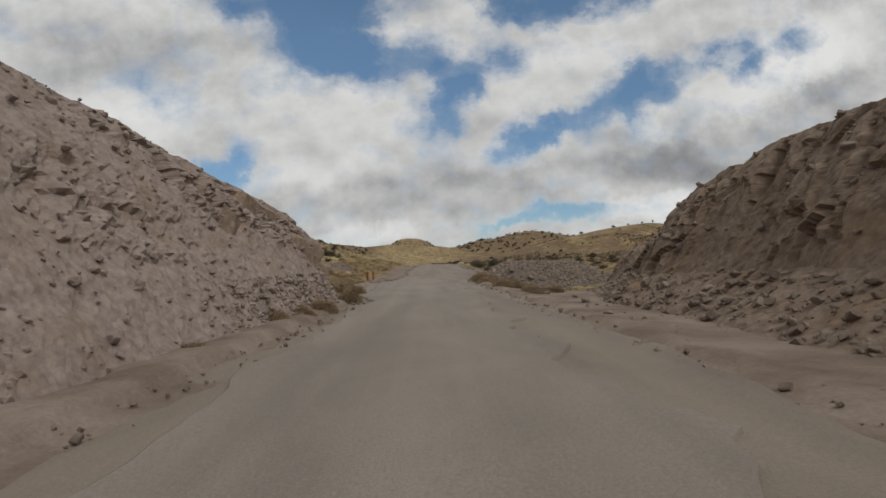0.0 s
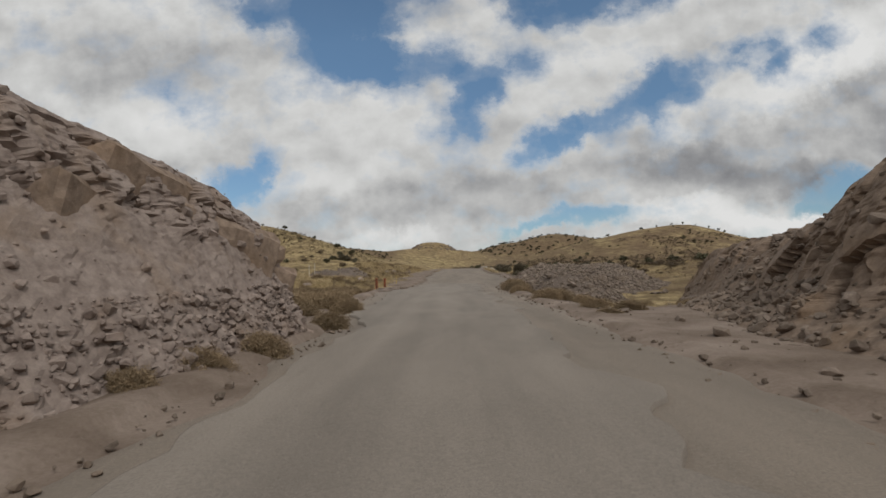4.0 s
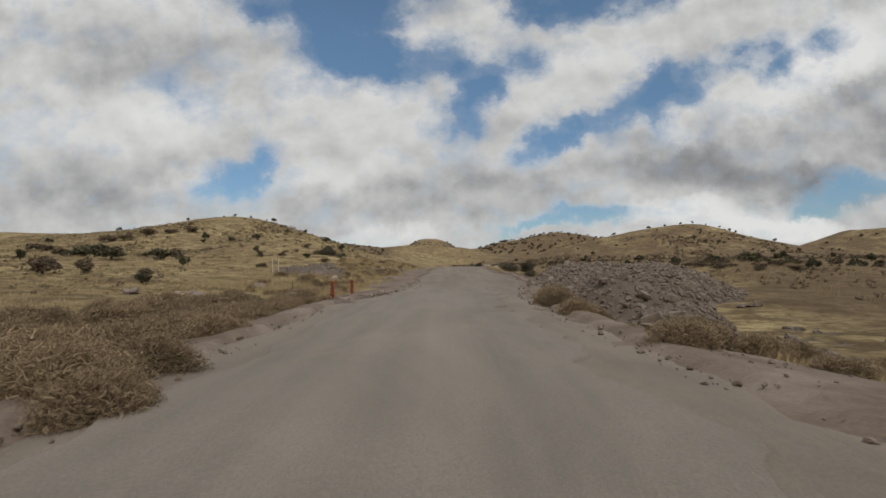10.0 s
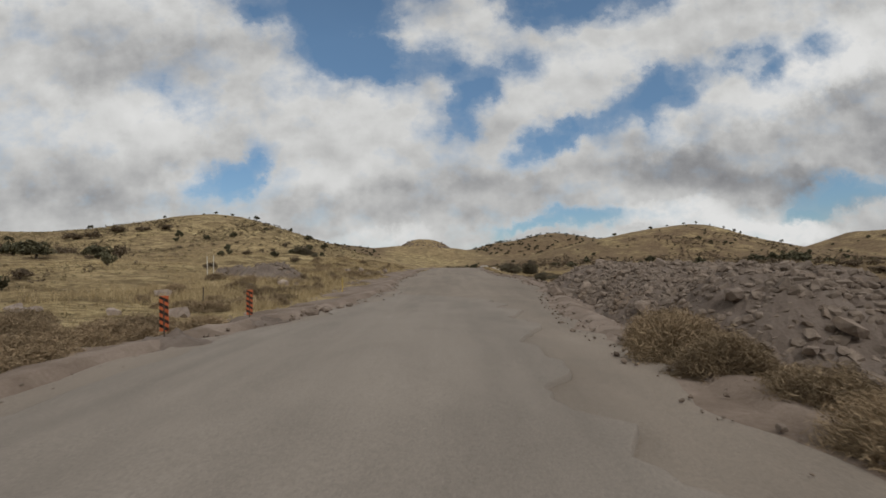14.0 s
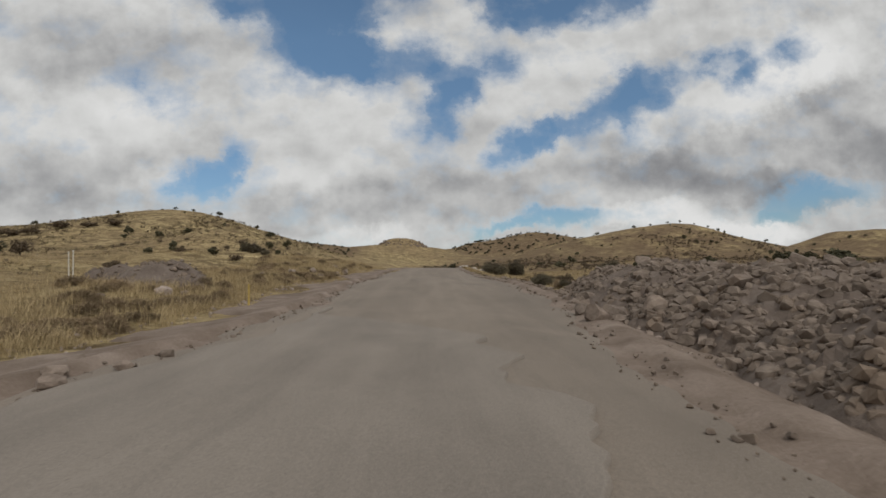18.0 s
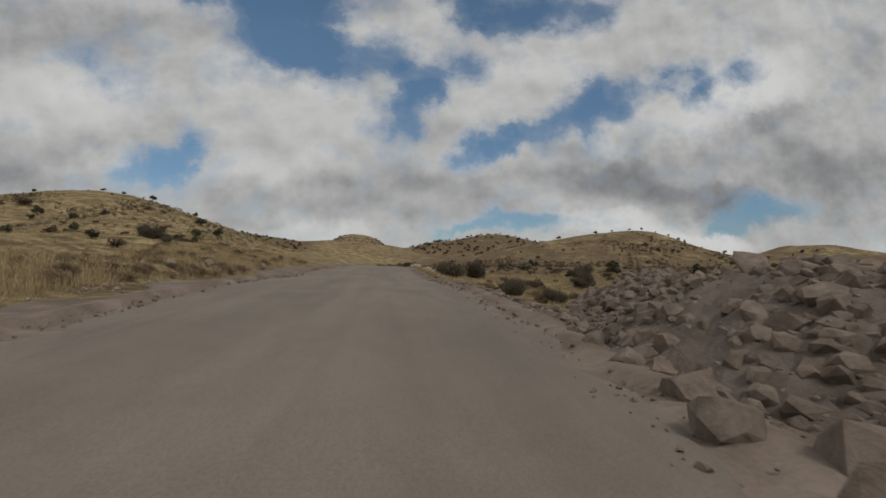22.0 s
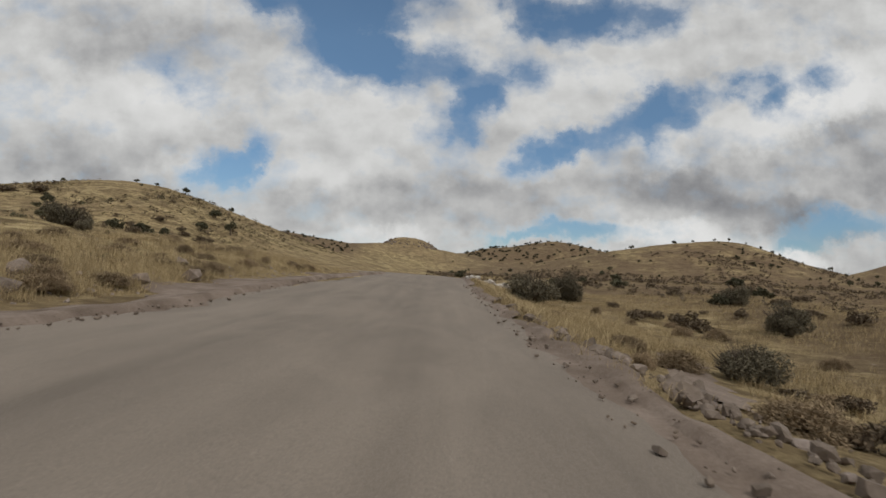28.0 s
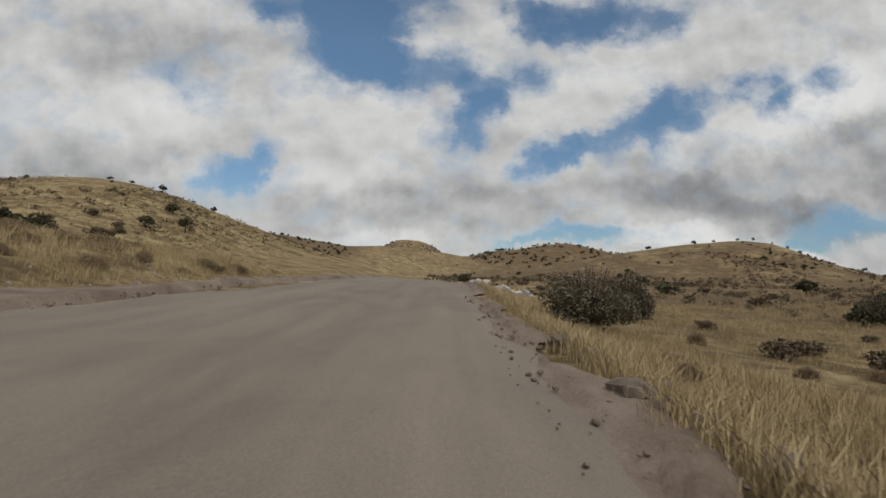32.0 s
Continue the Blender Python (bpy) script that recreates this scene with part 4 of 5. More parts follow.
def gravel(count, seed):
    """Loose gravel along both edges of the road."""
    rng = np.random.default_rng(seed)
    y, side = rng.uniform(-40, 112, count), rng.random(count) < 0.5
    off = np.abs(rng.normal(0, 1.55, count))
    x = np.where(side, road_left(y) - off + 0.8, road_right(y) + off - 0.8)
    on = (x > road_left(y)) & (x < road_right(y))
    z = np.where(on, np.maximum(lie(x, y), road_level(y)) + 0.03, lie(x, y) + 0.05)
    return np.stack([x, y, z, 0.03 + 0.12 * rng.random(count) ** 4], -1)


tagged(new("gravel", gathered("gravel", SHAPES[:6], gravel(3200, 15), RUBBLE, 16)), "loose gravel and small stones along the road's edges", "gravel", kind="stuff")


# ---- plants ----
def leaf_cloud(seed, count, size, clumps, flat=0.85, low=0.12):
    """Leaves as small folded quads round uneven clumps in a crown one metre wide and about one high."""
    rng = np.random.default_rng(seed)
    c = rng.normal(0, 1, (clumps, 3))
    c /= np.linalg.norm(c, axis=1)[:, None]
    c *= rng.uniform(0.12, 0.36, (clumps, 1))
    c[:, 2] = np.abs(c[:, 2]) * flat * 1.4 + low + 0.10
    r = rng.uniform(0.12, 0.21, clumps)
    k = rng.integers(0, clumps, count)
    d = rng.normal(0, 1, (count, 3))
    d /= np.linalg.norm(d, axis=1)[:, None]
    p = c[k] + d * (r[k] * rng.uniform(0.45, 1.08, count) ** 0.6)[:, None] * (1, 1, flat)
    p[:, 2] = np.maximum(p[:, 2], 0.02 + 0.05 * rng.random(count))
    a = rng.normal(0, 1, (count, 3))
    a /= np.linalg.norm(a, axis=1)[:, None]
    b = np.cross(a, rng.normal(0, 1, (count, 3)))
    b /= np.linalg.norm(b, axis=1)[:, None]
    s = (size * rng.uniform(0.6, 1.3, count))[:, None]
    V = np.stack([p - a * s, p + b * s * 0.55, p + a * s, p - b * s * 0.55], 1).reshape(-1, 3)
    return V, np.arange(count * 4).reshape(-1, 4)


def rod(p, q, r0, r1, sides=5):
    p, q = np.array(p, float), np.array(q, float)
    ax = (q - p) / np.linalg.norm(q - p)
    u = np.cross(ax, (0.3, 0.8, 0.5))
    u /= np.linalg.norm(u)
    v = np.cross(ax, u)
    t = np.arange(sides) * 2 * math.pi / sides
    ring = np.cos(t)[:, None] * u + np.sin(t)[:, None] * v
    V = np.concatenate([p + ring * r0, q + ring * r1])
    F = [[i, (i + 1) % sides, sides + (i + 1) % sides, sides + i] for i in range(sides)]
    return V, np.array(F)


def joined(bits):
    V, F, at = [], [], 0
    for v, f in bits:
        V.append(v)
        F.append(np.asarray(f) + at)
        at += len(v)
    return np.concatenate(V), np.concatenate(F)


def limbs(seed, count, trunk, spread):
    rng = random.Random(seed)
    bits = [rod((0, 0, -0.1), (0.02, 0.01, trunk), 0.05, 0.035, 6)]
    for _ in range(count):
        a, e = rng.uniform(0, 6.28), rng.uniform(0.3, 1.2)
        tip = (spread * math.cos(a) * math.cos(e), spread * math.sin(a) * math.cos(e), trunk + spread * math.sin(e))
        mid = (tip[0] * 0.45, tip[1] * 0.45, trunk * 0.8 + (tip[2] - trunk * 0.8) * 0.5)
        bits += [rod((0, 0, trunk * 0.7), mid, 0.03, 0.02), rod(mid, tip, 0.02, 0.006)]
    return joined(bits)


def plant(name, seed, leaves, size, clumps, trunk, leaf_material, label, category, group, flat=0.85, shoots=0):
    """A plant one metre wide: stems and a crown of leaves."""
    base = tagged(new(name), label, category, group)
    part("trunk", poly_mesh("trunk", *limbs(seed, 7 if shoots else 0, trunk, 0.34), BARK, True), base, "grey-brown stems")
    V, F = leaf_cloud(seed, leaves, size, clumps, flat, trunk * 0.7)
    part("crown", poly_mesh("crown", V, F, leaf_material), base)
    if shoots:
        rng = np.random.default_rng(seed + 5)
        bits = []
        for _ in range(shoots):
            a, e = rng.uniform(0, 6.28), rng.uniform(0.5, 1.5)
            tip = np.array([0.52 * math.cos(a) * math.cos(e), 0.52 * math.sin(a) * math.cos(e), 0.15 + 0.52 * math.sin(e) * rng.uniform(0.7, 1.1)])
            bits.append(rod(tip * 0.4, tip, 0.005, 0.002, 3))
        part("sprig", poly_mesh("sprig", *joined(bits), BARK), base, "thin bare stems above the leaves")
    return base


def twig_ball(name, seed, twigs, label, group, material, thick=1.0):
    """A dry rounded bush: bent stems from the root and a haze of short fine twigs towards the outside."""
    rng = np.random.default_rng(seed)
    long = twigs // 3
    a, e = rng.uniform(0, 2 * math.pi, twigs), np.arcsin(rng.uniform(-0.05, 1, twigs))
    lobe = 1 + 0.16 * np.sin(3 * a + seed) * np.cos(e) + 0.12 * np.sin(5 * a + 2 * seed + 4 * e)
    r = 0.47 * lobe * np.where(np.arange(twigs) < long, rng.uniform(0.75, 1.08, twigs), rng.uniform(0.35, 1.0, twigs) ** 0.45)
    way = np.stack([np.cos(a) * np.cos(e), np.sin(a) * np.cos(e), np.sin(e) * 1.2], -1)
    tip = way * r[:, None] + rng.normal(0, 0.02, (twigs, 3))
    short = rng.normal(0, 1, (twigs, 3)) + way * 0.9 + (0, 0, 0.5)
    short *= (rng.uniform(0.05, 0.12, twigs) / np.linalg.norm(short, axis=1))[:, None]
    start = np.where((np.arange(twigs) < long)[:, None], rng.normal(0, 0.06, (twigs, 3)) + (0, 0, 0.06), tip - short)
    mid = (start + tip) / 2 + rng.normal(0, 0.018, (twigs, 3))
    side = np.cross(tip - start, rng.normal(0, 1, (twigs, 3)))
    side *= (thick * rng.uniform(0.0018, 0.0040, twigs) / np.linalg.norm(side, axis=1))[:, None]
    V = np.stack([start - side, start + side, mid + side, mid - side, tip], 1)
    V[..., 2] = np.maximum(V[..., 2], 0.0)
    n = np.arange(twigs)[:, None] * 5
    F = np.concatenate([n + [0, 1, 2], n + [0, 2, 3], n + [3, 2, 4]])
    base = tagged(new(name), label, "bush", group)
    part("crown", poly_mesh("crown", V.reshape(-1, 3), F, material), base)
    part("root_stem", poly_mesh("root_stem", *rod((0, 0, -0.1), (0, 0, 0.2), 0.03, 0.02), BARK), base)
    return base


def planted(kinds, rows, seed):
    """Copies of a plant: rows of x, y, width, height."""
    rng = random.Random(seed)
    first = {}
    for n, (x, y, w, h) in enumerate(rows):
        k = kinds[rng.randrange(len(kinds))]
        m = pose(x, y, float(lie(x, y)) - 0.03, 0, 0, rng.uniform(0, 360))
        ob = k if k.name not in first else copy_thing(k, m)
        first[k.name] = True
        ob.matrix_basis = m
        ob.scale = (w, w, h)


near_shrubs = [plant("shrub", 400 + k, 15000, 0.016, 26, 0.06, DARKLEAF, "dense dark olive shrub with small leaves beside the road", "shrub", "shrubs by the road", 0.8, 60) for k in range(2)]
planted(near_shrubs, [(12.8, 107.4, 5.0, 4.3), (18.2, 118, 4.0, 5.0), (10.7, 64.2, 2.1, 1.9), (12.2, 60.6, 1.6, 1.5), (14.9, 81.0, 2.8, 2.1), (-27.0, 111.0, 4.6, 3.9), (-24.6, 109.4, 2.0, 1.8), (28.5, 100.0, 3.6, 3.6), (36.0, 120, 4.0, 3.8)], 31)

hill_shrubs = [plant("juniper", 420 + k, 520, 0.075, 10, 0.18, LEAF, "small dark green juniper on the dry hillside", "juniper", "junipers on the hills", 0.9) for k in range(5)]


def hill_spots(count, seed):
    rng = random.Random(seed)
    out = []
    while len(out) < count:
        x, y = rng.uniform(-260, 330), rng.uniform(60, 430)
        left, right = float(road_left(y)) - x, x - float(road_right(y))
        if max(left, right) < 22:
            continue
        thick = 0.5 + 0.5 * float(vnoise(x / 45, y / 45, seed=77))
        if rng.random() > thick * (0.9 if x > 0 else 0.6):
            continue
        w = rng.uniform(1.4, 3.6)
        out.append((x, y, w, w * rng.uniform(0.75, 1.15)))
    return out


PICKED = [(-39.7, 69.5, 2.4, 2.6), (-30, 41.5, 1.8, 1.7), (-55, 92, 4.5, 3.4), (-62, 88, 5, 3.6), (-70, 96, 5.5, 3.6), (-78, 104, 6, 4), (-87, 206, 3.2, 3), (-71.6, 192, 3, 3.2), 
          (-99, 210, 3.6, 4.5), (-40.0, 168, 3.0, 2.6), (-34.5, 131, 2.6, 2.4), (-57, 150, 2.6, 3.0), (-36, 140, 3.6, 3.0), (-29.5, 101, 1.9, 1.6), (-30, 128, 2.4, 1.8),
          (45, 82.5, 3.2, 2.4), (50.5, 82, 4.0, 3.0), (53, 84, 2.6, 2.0), (35, 153, 3.6, 2.4), (47, 133, 3.0, 2.2), (61, 164, 3.8, 2.6), (57, 220, 4.5, 3.0), (24, 150, 3.0, 2.4), (34, 119, 2.4, 2.0), (70, 110, 4, 3), (76, 112, 4.4, 3), (66, 96, 4, 2.8), (82, 100, 4.6, 3.2)]
GULLY = [(158 + 3.0 * math.sin(y / 9) + 4.0 * math.sin(y * 2.3), y, 2.6 + 1.2 * math.sin(y), 2.0 + 0.7 * math.cos(y)) for y in range(312, 358, 3)]
ridge_rng = random.Random(39)
RIDGE = [(ridge_rng.uniform(30, 190), ridge_rng.uniform(490, 560), ridge_rng.uniform(2.0, 4.6), ridge_rng.uniform(1.4, 2.8)) for _ in range(220)] + [(ridge_rng.uniform(-135, -45), ridge_rng.uniform(350, 412), ridge_rng.uniform(1.8, 3.6), ridge_rng.uniform(1.2, 2.4)) for _ in range(80)]
dots = [(ridge_rng.uniform(20, 300), ridge_rng.uniform(215, 400), ridge_rng.uniform(1.0, 2.6), ridge_rng.uniform(0.9, 2.0)) for _ in range(110)]
planted(hill_shrubs, PICKED + hill_spots(140, 33), 34)



def far_junipers(rows, seed):
    """Junipers on the far slopes and skylines, too small to tell apart."""
    rng = random.Random(seed)
    clouds = [leaf_cloud(430 + k, 150, 0.11, 8, 0.9, 0.06) for k in range(4)]
    V, F, at = [], [], 0
    for x, y, w, h in rows:
        co, quad = clouds[rng.randrange(4)]
        a = rng.uniform(0, 6.28)
        c, k = math.cos(a), math.sin(a)
        V.append(np.stack([co[:, 0] * c - co[:, 1] * k, co[:, 0] * k + co[:, 1] * c, co[:, 2]], -1) * (w, w, h) + (x, y, float(lie(x, y)) - 0.05))
        F.append(quad + at)
        at += len(co)
    return np.concatenate(V), np.concatenate(F)


tagged(new("far_junipers", poly_mesh("far_junipers", *far_junipers(GULLY + RIDGE + dots, 36), LEAF)), "small dark junipers dotted over the far hills", "junipers", kind="stuff")

brown_bushes = [plant("brown_bush", 480 + k, 900, 0.045, 12, 0.10, SCRUB, "low brown half-bare bush in dry grass", "bush", "brown bushes in the grass", 0.7) for k in range(3)]


def brown_spots(seed):
    rng = random.Random(seed)
    out = [(-152, 189, 8, 5), (-146, 186, 7, 4.5), (-123, 161, 7, 5), (-118, 163, 6, 4), (-136, 206, 8, 5.5), (-130, 208, 7, 5), (-126, 217, 8, 5), (-118, 219, 7, 4), (-110, 222, 7, 4), (-102, 151, 5.5, 5.5), (-98, 149, 4, 4), (-54.7, 97.5, 3.4, 4.6), (-33.5, 48.1, 2.0, 1.8), (-45, 48.5, 4, 4), (-42, 51, 3, 3)]
    out += [(rng.uniform(22, 50), rng.uniform(60, 84), rng.uniform(1.6, 3.0), rng.uniform(0.8, 1.5)) for _ in range(40)]
    out += [(rng.uniform(11.5, 34), rng.uniform(57, 80), rng.uniform(0.9, 2.0), rng.uniform(0.5, 1.1)) for _ in range(60)]
    out = [r for r in out if abs(r[0] - 10.4 - 0.368 * (r[1] - 73.5)) > 1.8]
    while len(out) < 205:
        right = rng.random() < 0.75
        y = rng.uniform(48, 190)
        x = float(road_right(y)) + rng.uniform(13, 78) if right else float(road_left(y)) - rng.uniform(14, 70)
        if float(vnoise(x / 14, y / 14, seed=121)) < rng.uniform(-0.3, 0.4) or heap_height(x, y, HEAP_B) > lie(x, y):
            continue
        w = rng.uniform(1.0, 2.8)
        out.append((x, y, w, w * rng.uniform(0.6, 0.95)))
    return out


planted(brown_bushes, brown_spots(41), 42)
trees = [plant("hill_tree", 440 + k, 700, 0.06, 9, 0.42, LEAF, "lone dark evergreen tree on the hill's edge", "tree", "trees on the skyline", 0.75) for k in range(2)]
planted(trees, [(-62.5, 230, 4.0, 4.2), (-90, 269, 3.4, 3.5), (-36.6, 174, 2.6, 3.4), (-113, 277, 2.8, 1.9), (-119, 277, 2.4, 1.6), (-104, 275, 2.4, 1.8), (168, 367, 2.6, 2.6), (160, 367, 2.3, 2.3), (196, 372, 2.7, 2.9), (201, 373, 2.7, 2.5), (188, 370, 2.3, 2.4), (222, 385, 2.9, 2.3)], 35)

dry = [twig_ball("dry_bush", 460 + k, 13000, "dry brown rounded bush of fine twigs at the roadside", "dry bushes by the road", DRY) for k in range(3)]
thin = [twig_ball("dry_bush", 470 + k, 6000, "dry brown bush of fine twigs among roadside grass", "dry bushes by the road", DRY, 1.5) for k in range(3)]


def dry_rows():
    rng = random.Random(36)
    rows = [(-5.5, -25.6, 0.9, 0.5), (-5.3, -20.1, 1.3, 0.9), (-5.0, -18.4, 1.4, 1.0), (-4.6, -16.2, 1.5, 1.0), (-4.3, -10.6, 1.4, 1.0), (-4.9, -4.2, 1.6, 1.2), (-6.4, -6.6, 2.2, 1.4), (-6.0, -3.2, 2.3, 1.6), (-5.9, -1.2, 1.9, 1.3), (-8.4, -5.2, 2.6, 2.1), (-7.6, -1.6, 2.6, 1.9), (-9.4, -2.4, 3.0, 2.3), (-8.2, 2.4, 2.6, 1.7), (-7.2, 4.6, 2.2, 1.4),
            (5.5, 18.0, 2.0, 1.5), (5.0, 16.2, 2.0, 1.5), (4.6, 14.6, 2.0, 1.45), (4.6, 13.0, 1.7, 1.2), (4.8, 11.2, 1.6, 1.0), (4.4, 9.4, 1.5, 1.0), (5.8, 12.4, 1.8, 1.1), (6.3, 14.4, 1.9, 1.2), (6.7, 11.2, 1.6, 0.9), (7.4, 12.0, 1.4, 0.8), (5.6, 2.2, 2.2, 1.3), (4.9, 1.0, 1.7, 1.1), (6.9, 1.8, 1.7, 1.1), (8.2, 2.6, 1.6, 1.0), (7.0, -0.8, 1.4, 0.7), (5.6, -5.6, 1.3, 0.8), (6.6, -7.2, 1.5, 0.8), (5.2, -9.0, 1.1, 0.5), (7.6, 6.0, 1.3, 0.9), (9.2, -1.4, 1.3, 0.9)]
    for _ in range(8):
        y = rng.uniform(-6, 9)
        rows.append((float(road_right(y)) + rng.uniform(3, 9), y, rng.uniform(0.9, 1.5), rng.uniform(0.5, 0.9)))
    for _ in range(150):
        y = rng.uniform(-9.5, 24)
        d = rng.uniform(1.8, 10)
        rows.append((float(road_left(y)) - d, y, rng.uniform(1.2, 2.4), rng.uniform(0.8, 1.35) + 0.03 * d))
    for _ in range(150):
        y = rng.uniform(34, 125)
        rows.append((float(road_left(y)) - 6 - 12 * rng.random() ** 1.5, y, rng.uniform(1.0, 2.4), rng.uniform(0.6, 1.25)))
    for _ in range(22):
        y = rng.uniform(56, 112)
        rows.append((float(road_right(y)) + rng.uniform(2.2, 16), y, rng.uniform(0.9, 1.9), rng.uniform(0.7, 1.2)))
    return rows


planted(dry, dry_rows()[:34], 37)
planted(thin, dry_rows()[34:], 38)


def straw_tufts(spots, seed, blades=10):
    """Grass tufts: thin bent blades; spots: x, y, height."""
    rng = np.random.default_rng(seed)
    s = np.repeat(np.array(spots), blades, 0)
    n = len(s)
    z = lie(s[:, 0], s[:, 1])
    a = rng.uniform(0, 2 * math.pi, n)
    h = s[:, 2] * rng.uniform(0.5, 1.15, n)
    foot = np.stack([s[:, 0] + rng.normal(0, 0.16, n) * (0.5 + s[:, 2]), s[:, 1] + rng.normal(0, 0.16, n) * (0.5 + s[:, 2]), z - 0.03], -1)
    lean = rng.uniform(0.1, 0.95, n) * h
    mid = foot + np.stack([np.cos(a) * lean * 0.35, np.sin(a) * lean * 0.35, h * 0.6], -1)
    tip = foot + np.stack([np.cos(a) * lean, np.sin(a) * lean, h], -1)
    w = (0.0036 + 0.0055 * rng.random(n)) * (0.6 + s[:, 2] * 1.2)
    side = np.stack([-np.sin(a + 0.7), np.cos(a + 0.7), 0 * a], -1) * w[:, None]
    V = np.stack([foot - side, foot + side, mid + side * 0.8, mid - side * 0.8, tip], 1).reshape(-1, 3)
    k = np.arange(n)[:, None] * 5
    return V, np.concatenate([k + [0, 1, 2], k + [0, 2, 3], k + [3, 2, 4]])


def grass_spots(count, seed, side, y0, y1, near, far, h0, h1, patch=6.0):
    rng = np.random.default_rng(seed)
    y = rng.uniform(y0, y1, count * 4)
    d = near + (far - near) * rng.random(count * 4) ** 1.5
    x = road_left(y) - d if side < 0 else road_right(y) + d
    keep = (vnoise(x / patch, y / patch, seed=88) > rng.uniform(-0.9, 0.35, len(x))) & (np.maximum(heap_height(x, y, HEAP_A), heap_height(x, y, HEAP_B)) < lie(x, y) + 0.1)
    along = (y - 73.5) / 12.5
    keep &= (np.abs(x - 10.4 - 4.6 * along) > 1.3) | (along < 0) | (along > 1.05)  # the dirt track stays bare
    return np.stack([x, y, rng.uniform(h0, h1, len(x))], -1)[keep][:count]


spots = np.concatenate([grass_spots(2400, 51, -1, -11, 26, 2.4, 22, 0.15, 0.45), grass_spots(7600, 52, -1, 18, 140, 4.6, 46, 0.15, 0.5), grass_spots(3600, 53, 1, 54, 84, 3.4, 46, 0.14, 0.42), grass_spots(14000, 66, 1, 80, 140, 0.9, 46, 0.16, 0.52), grass_spots(4200, 65, 1, 84, 128, 0.9, 9, 0.3, 0.65, 3.0), grass_spots(300, 63, 1, 72, 112, 0.4, 1.6, 0.12, 0.36, 2.0), grass_spots(8200, 64, -1, 34, 128, 5.4, 18, 0.28, 0.78, 4.0), grass_spots(800, 54, 1, -6, 8, 2.6, 15, 0.12, 0.42)])
tagged(new("grass", poly_mesh("grass", *straw_tufts(spots, 55, 8), STRAW)), "tall dry straw-coloured grass along the verges", "grass", kind="stuff")
far_spots = np.concatenate([grass_spots(5000, 56, -1, 20, 260, 30, 150, 0.35, 0.9, 14), grass_spots(4500, 57, 1, 20, 260, 25, 150, 0.35, 0.9, 14)])
tagged(new("hill_grass", poly_mesh("hill_grass", *straw_tufts(far_spots, 58, 7), STRAW)), "clumps of dry bunch grass on the slopes", "grass", kind="stuff")


def scrub(count, seed, west=-150, east=260, north=340, sizes=(0.5, 1.6), leaves=30, clear=24):
    """Low brown scrub in loose patches over the valley floor and the slopes."""
    rng = np.random.default_rng(seed)
    x, y = rng.uniform(west, east, count * 6), rng.uniform(12, north, count * 6)
    off = np.maximum(road_left(y) - x, x - road_right(y))
    like = np.where(x > 0, 0.9, 0.5) * np.clip(0.5 + 0.9 * vnoise(x / 17, y / 17, seed=99), 0, 1)
    keep = (off > np.where(y < 150, clear, min(clear, 14))) & (rng.random(len(x)) < like) & (np.maximum(heap_height(x, y, HEAP_A), heap_height(x, y, HEAP_B)) < lie(x, y))
    x, y = x[keep][:count], y[keep][:count]
    size = rng.uniform(*sizes, len(x)) * np.clip(y / 130, 0.8, 1.9)
    V0, F0 = leaf_cloud(7, leaves, 0.10, 6, 0.6, 0.0)
    a = rng.uniform(0, 6.28, len(x))
    c, s_ = np.cos(a)[:, None], np.sin(a)[:, None]
    P = np.stack([V0[:, 0] * c - V0[:, 1] * s_, V0[:, 0] * s_ + V0[:, 1] * c, V0[:, 2] + 0 * c], -1) * size[:, None, None]
    P += np.stack([x, y, lie(x, y) - 0.05], -1)[:, None]
    F = F0[None] + (np.arange(len(x)) * len(V0))[:, None, None]
    return P.reshape(-1, 3), F.reshape(-1, 4)


tagged(new("scrub", poly_mesh("scrub", *scrub(8000, 59), SCRUB)), "low brown leafless scrub over the valley floor", "scrub", kind="stuff")
tagged(new("hill_tufts", poly_mesh("hill_tufts", *scrub(16000, 73, -190, -10, 270, (0.35, 0.95), 14, 9), TUFT)), "small dark tufts dotted over the grassy hill", "tufts", kind="stuff")


def verge_stones(count, seed):
    """Pale stones where the bare verge meets the grass."""
    rng = np.random.default_rng(seed)
    y = rng.uniform(24, 120, count)
    wide = np.interp(y, [24, 46, 60, 80, 120], [4.0, 5.5, 4.5, 6.0, 5.0])
    x = np.where(rng.random(count) < 0.75, road_left(y) - wide + rng.normal(0, 0.8, count), road_right(y) + 1.2 + np.abs(rng.normal(0, 0.7, count)))
    return np.stack([x, y, lie(x, y) + 0.03, 0.04 + 0.22 * rng.random(count) ** 3], -1)


tagged(new("verge_stones", gathered("verge_stones", SHAPES[:8], verge_stones(700, 61), PALE, 62)), "pale small stones where the verge meets the grass", "stones", kind="stuff")

for x, y, z, w, h in ((-6.9, -14.6, 1.15, 0.7, 0.8), (-7.9, -17.2, 2.3, 0.8, 0.9), (-6.0, -12.6, 0.75, 0.4, 0.5), (-8.8, -20.2, 3.4, 0.6, 0.6)):
    ob = copy_thing(dry[0], pose(x, y, z, 0, 0, 40 * x))
    ob.scale = (w, w, h)
    tagged(ob, "thin dry shrub growing on top of the rock cutting")


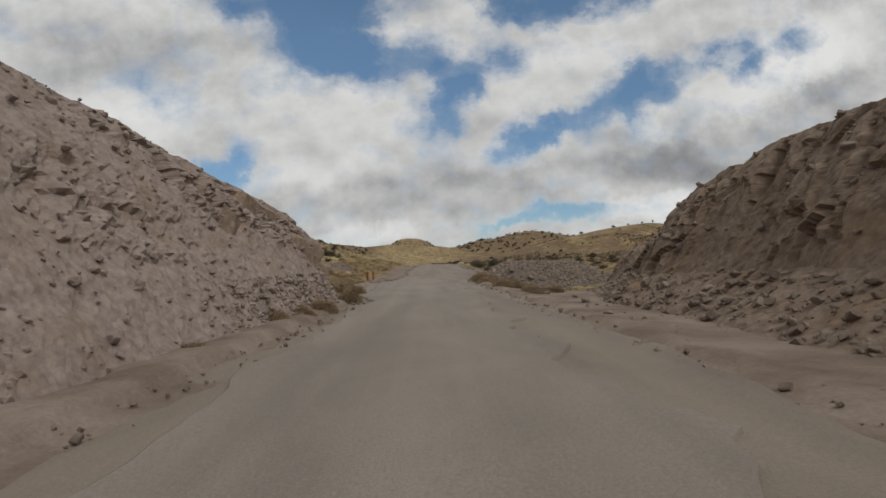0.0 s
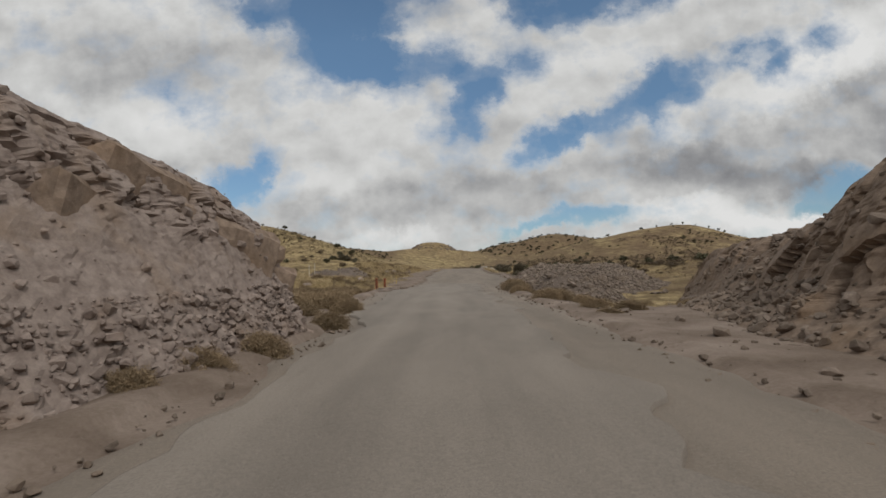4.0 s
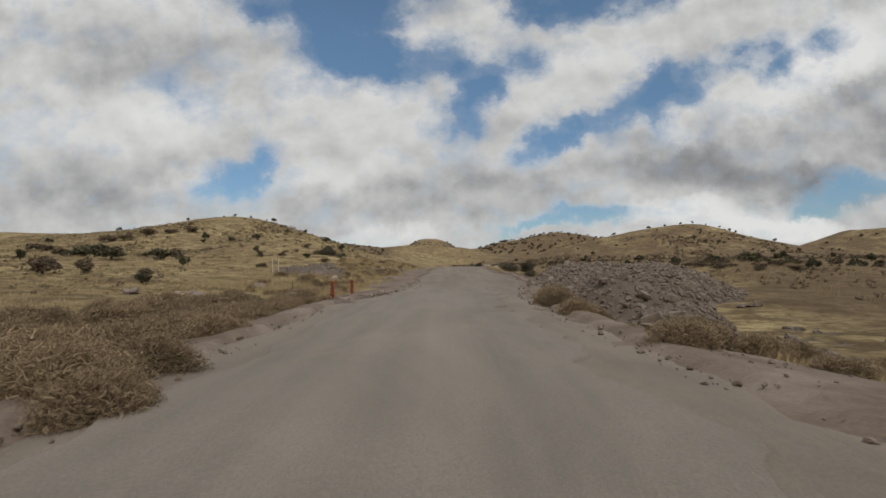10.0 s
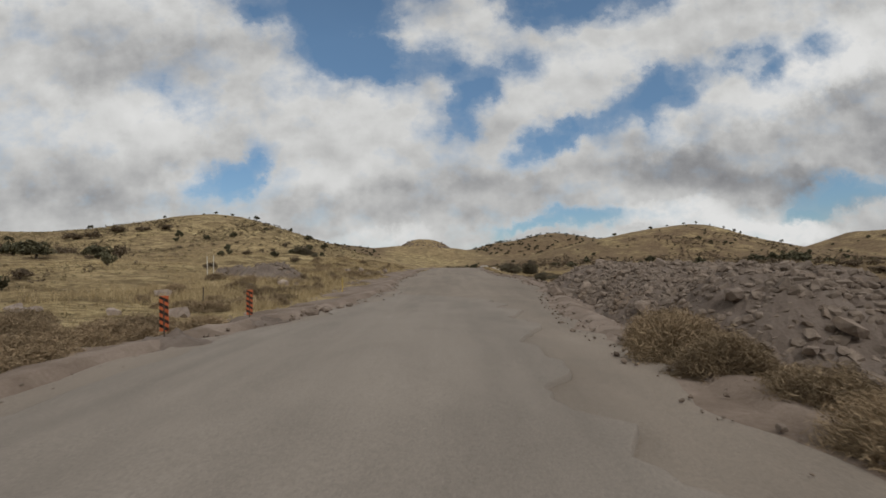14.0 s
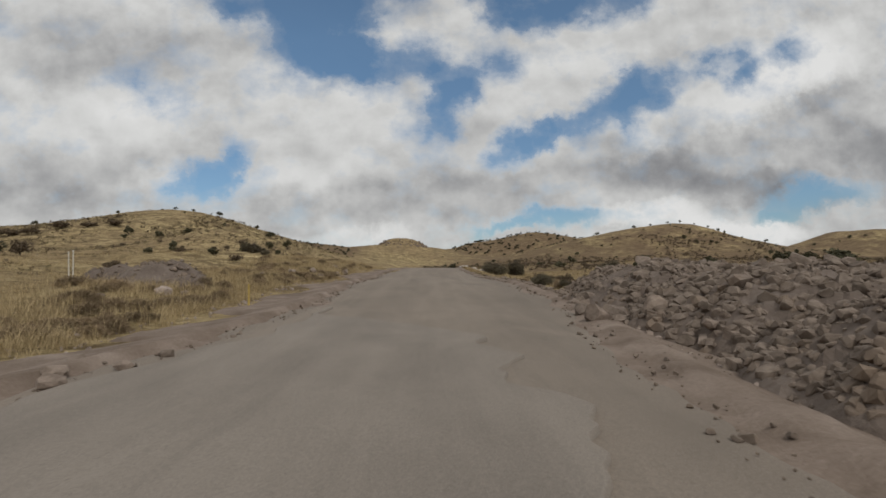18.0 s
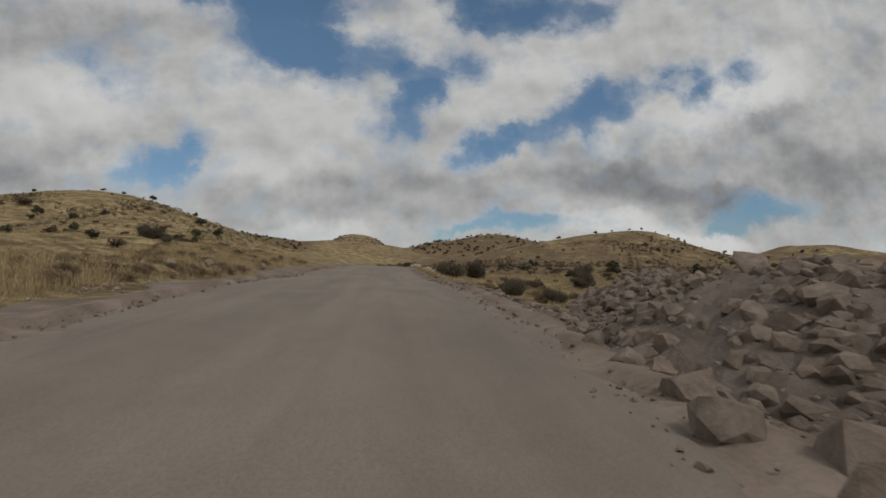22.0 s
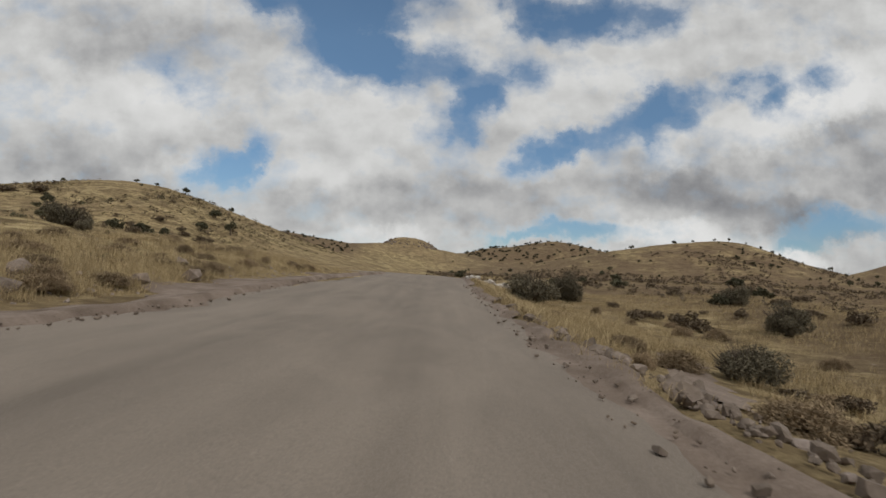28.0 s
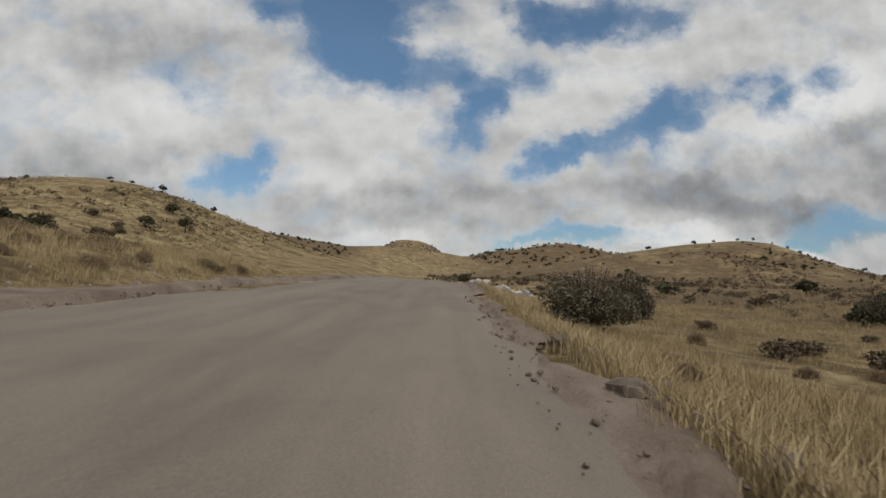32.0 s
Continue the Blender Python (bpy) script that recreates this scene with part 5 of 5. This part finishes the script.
def edge_stones(count, seed):
    """Rubble pushed to the right edge of the road by the grader."""
    rng = np.random.default_rng(seed)
    y = rng.uniform(36, 100, count)
    x = road_right(y) + 0.9 + np.abs(rng.normal(0, 0.55, count)) + 0.25 * np.sin(y * 1.3)
    size = 0.06 + 0.40 * rng.random(count) ** 4
    return np.stack([x, y, lie(x, y) + 0.04 + 0.15 * size, size], -1)


tagged(new("edge_stones", gathered("edge_stones", SHAPES, edge_stones(900, 68), RUBBLE, 69)), "broken stones and clods along the graded road edge", "stones", kind="stuff")


def mesa_rocks(count, seed):
    """Broken ledges of rock round the top of the flat hill far ahead."""
    rng = np.random.default_rng(seed)
    a = rng.uniform(math.pi * 0.9, math.pi * 2.1, count)
    r = rng.normal(1.0, 0.12, count)
    x, y = -15 + 17.5 * r * np.cos(a), 482 + 27 * r * np.sin(a)
    size = 0.6 + 1.7 * rng.random(count) ** 2
    return np.stack([x, y, lie(x, y) + 0.1 * size, size], -1)


tagged(new("ledge_rocks", gathered("ledge_rocks", SHAPES, mesa_rocks(160, 66), RUBBLE, 67)), "brown broken ledges round the flat hilltop", "rocks", kind="stuff")


# ---- roadside markers ----
def hazard_marker(x, y, lean):
    """A board with slanting stripes on a steel stake, in a small heap of dirt."""
    z = float(lie(x, y))
    post = tagged(new("hazard_marker"), "orange and dark striped hazard board on a steel stake", "road marker", "hazard markers")
    post.matrix_basis = pose(x, y, z, lean, 0, 8)
    part("stake", from_bm("stake", box(0.035, 0.035, 1.2, -0.1), BARK), post, "rusty steel stake")
    part("board", from_bm("board", box(0.21, 0.02, 0.86, 0.33), ORANGE), post, "orange board")
    for k in range(5):
        bm = bmesh.new()
        z0 = 0.36 + k * 0.172
        vs = [bm.verts.new((-0.105, -0.013, z0 + 0.085)), bm.verts.new((0.105, -0.013, z0 - 0.03)), bm.verts.new((0.105, -0.013, z0 + 0.055)), bm.verts.new((-0.105, -0.013, min(z0 + 0.17, 1.19)))]
        f = bm.faces.new(vs)
        bmesh.ops.solidify(bm, geom=[f], thickness=0.003)
        part("stripe", from_bm("stripe", bm, DARKSTRIPE), post, "dark slanting stripe")


DARKSTRIPE = painted("dark_brown_paint", (0.055, 0.035, 0.028), 0.6, 0.3)
for x, y, lean in ((-6.55, 17.8, 2), (-6.55, 23.6, -1)):
    hazard_marker(x, y, lean)
    X, Y = np.meshgrid(np.arange(x - 1.9, x + 1.9, 0.08), np.arange(y - 1.6, y + 1.6, 0.08))
    base = lie(X, Y)
    Z = base - 0.05 + 0.30 * bell(X, Y, x, y, 1.05, 0.8, 10, 2.2) * (1 + 0.5 * fbm(X * 3, Y * 3, octaves=3, seed=9)) + 0.02 * fbm(X * 9, Y * 9, octaves=2, seed=4)
    tagged(new("dirt_mound", sheet_mesh("dirt_mound", X, Y, Z, SPOIL)), "low mound of grey dirt round a marker's stake", "dirt mound", "dirt mounds")


def stake(name, x, y, h, material, label, group, lean=0):
    ob = tagged(new(name), label, "stake", group)
    ob.matrix_basis = pose(x, y, float(lie(x, y)) - 0.05, lean, lean / 2, 20)
    part("shaft", from_bm("shaft", box(0.07, 0.05, h), material), ob)
    part("cap", from_bm("cap", box(0.08, 0.06, 0.05, h + 0.002), material), ob)


marking = from_bm("road_marking", box(0.95, 0.09, 0.01), FADED)
tagged(new("road_marking", marking), "worn white paint stripe across the lane", "road marking", kind="structure").matrix_basis = pose(-2.4, -26.0, float(road_level(-26.0)) + 0.095, 0, 0, -4)
stake("white_stake", -21.0, 55, 2.0, WHITE, "weathered white wooden stake in dry grass", "white stakes", 1)
stake("white_stake", -22.2, 56.5, 1.8, WHITE, "weathered white wooden stake in dry grass", "white stakes", -2)
stake("wooden_stake", -14.5, 38.0, 1.1, BARK, "short dark wooden stake in dry grass", "", 3)
stake("yellow_stake", -7.9, 48.4, 1.25, YELLOW, "thin yellow marker stake on the verge", "", 0)
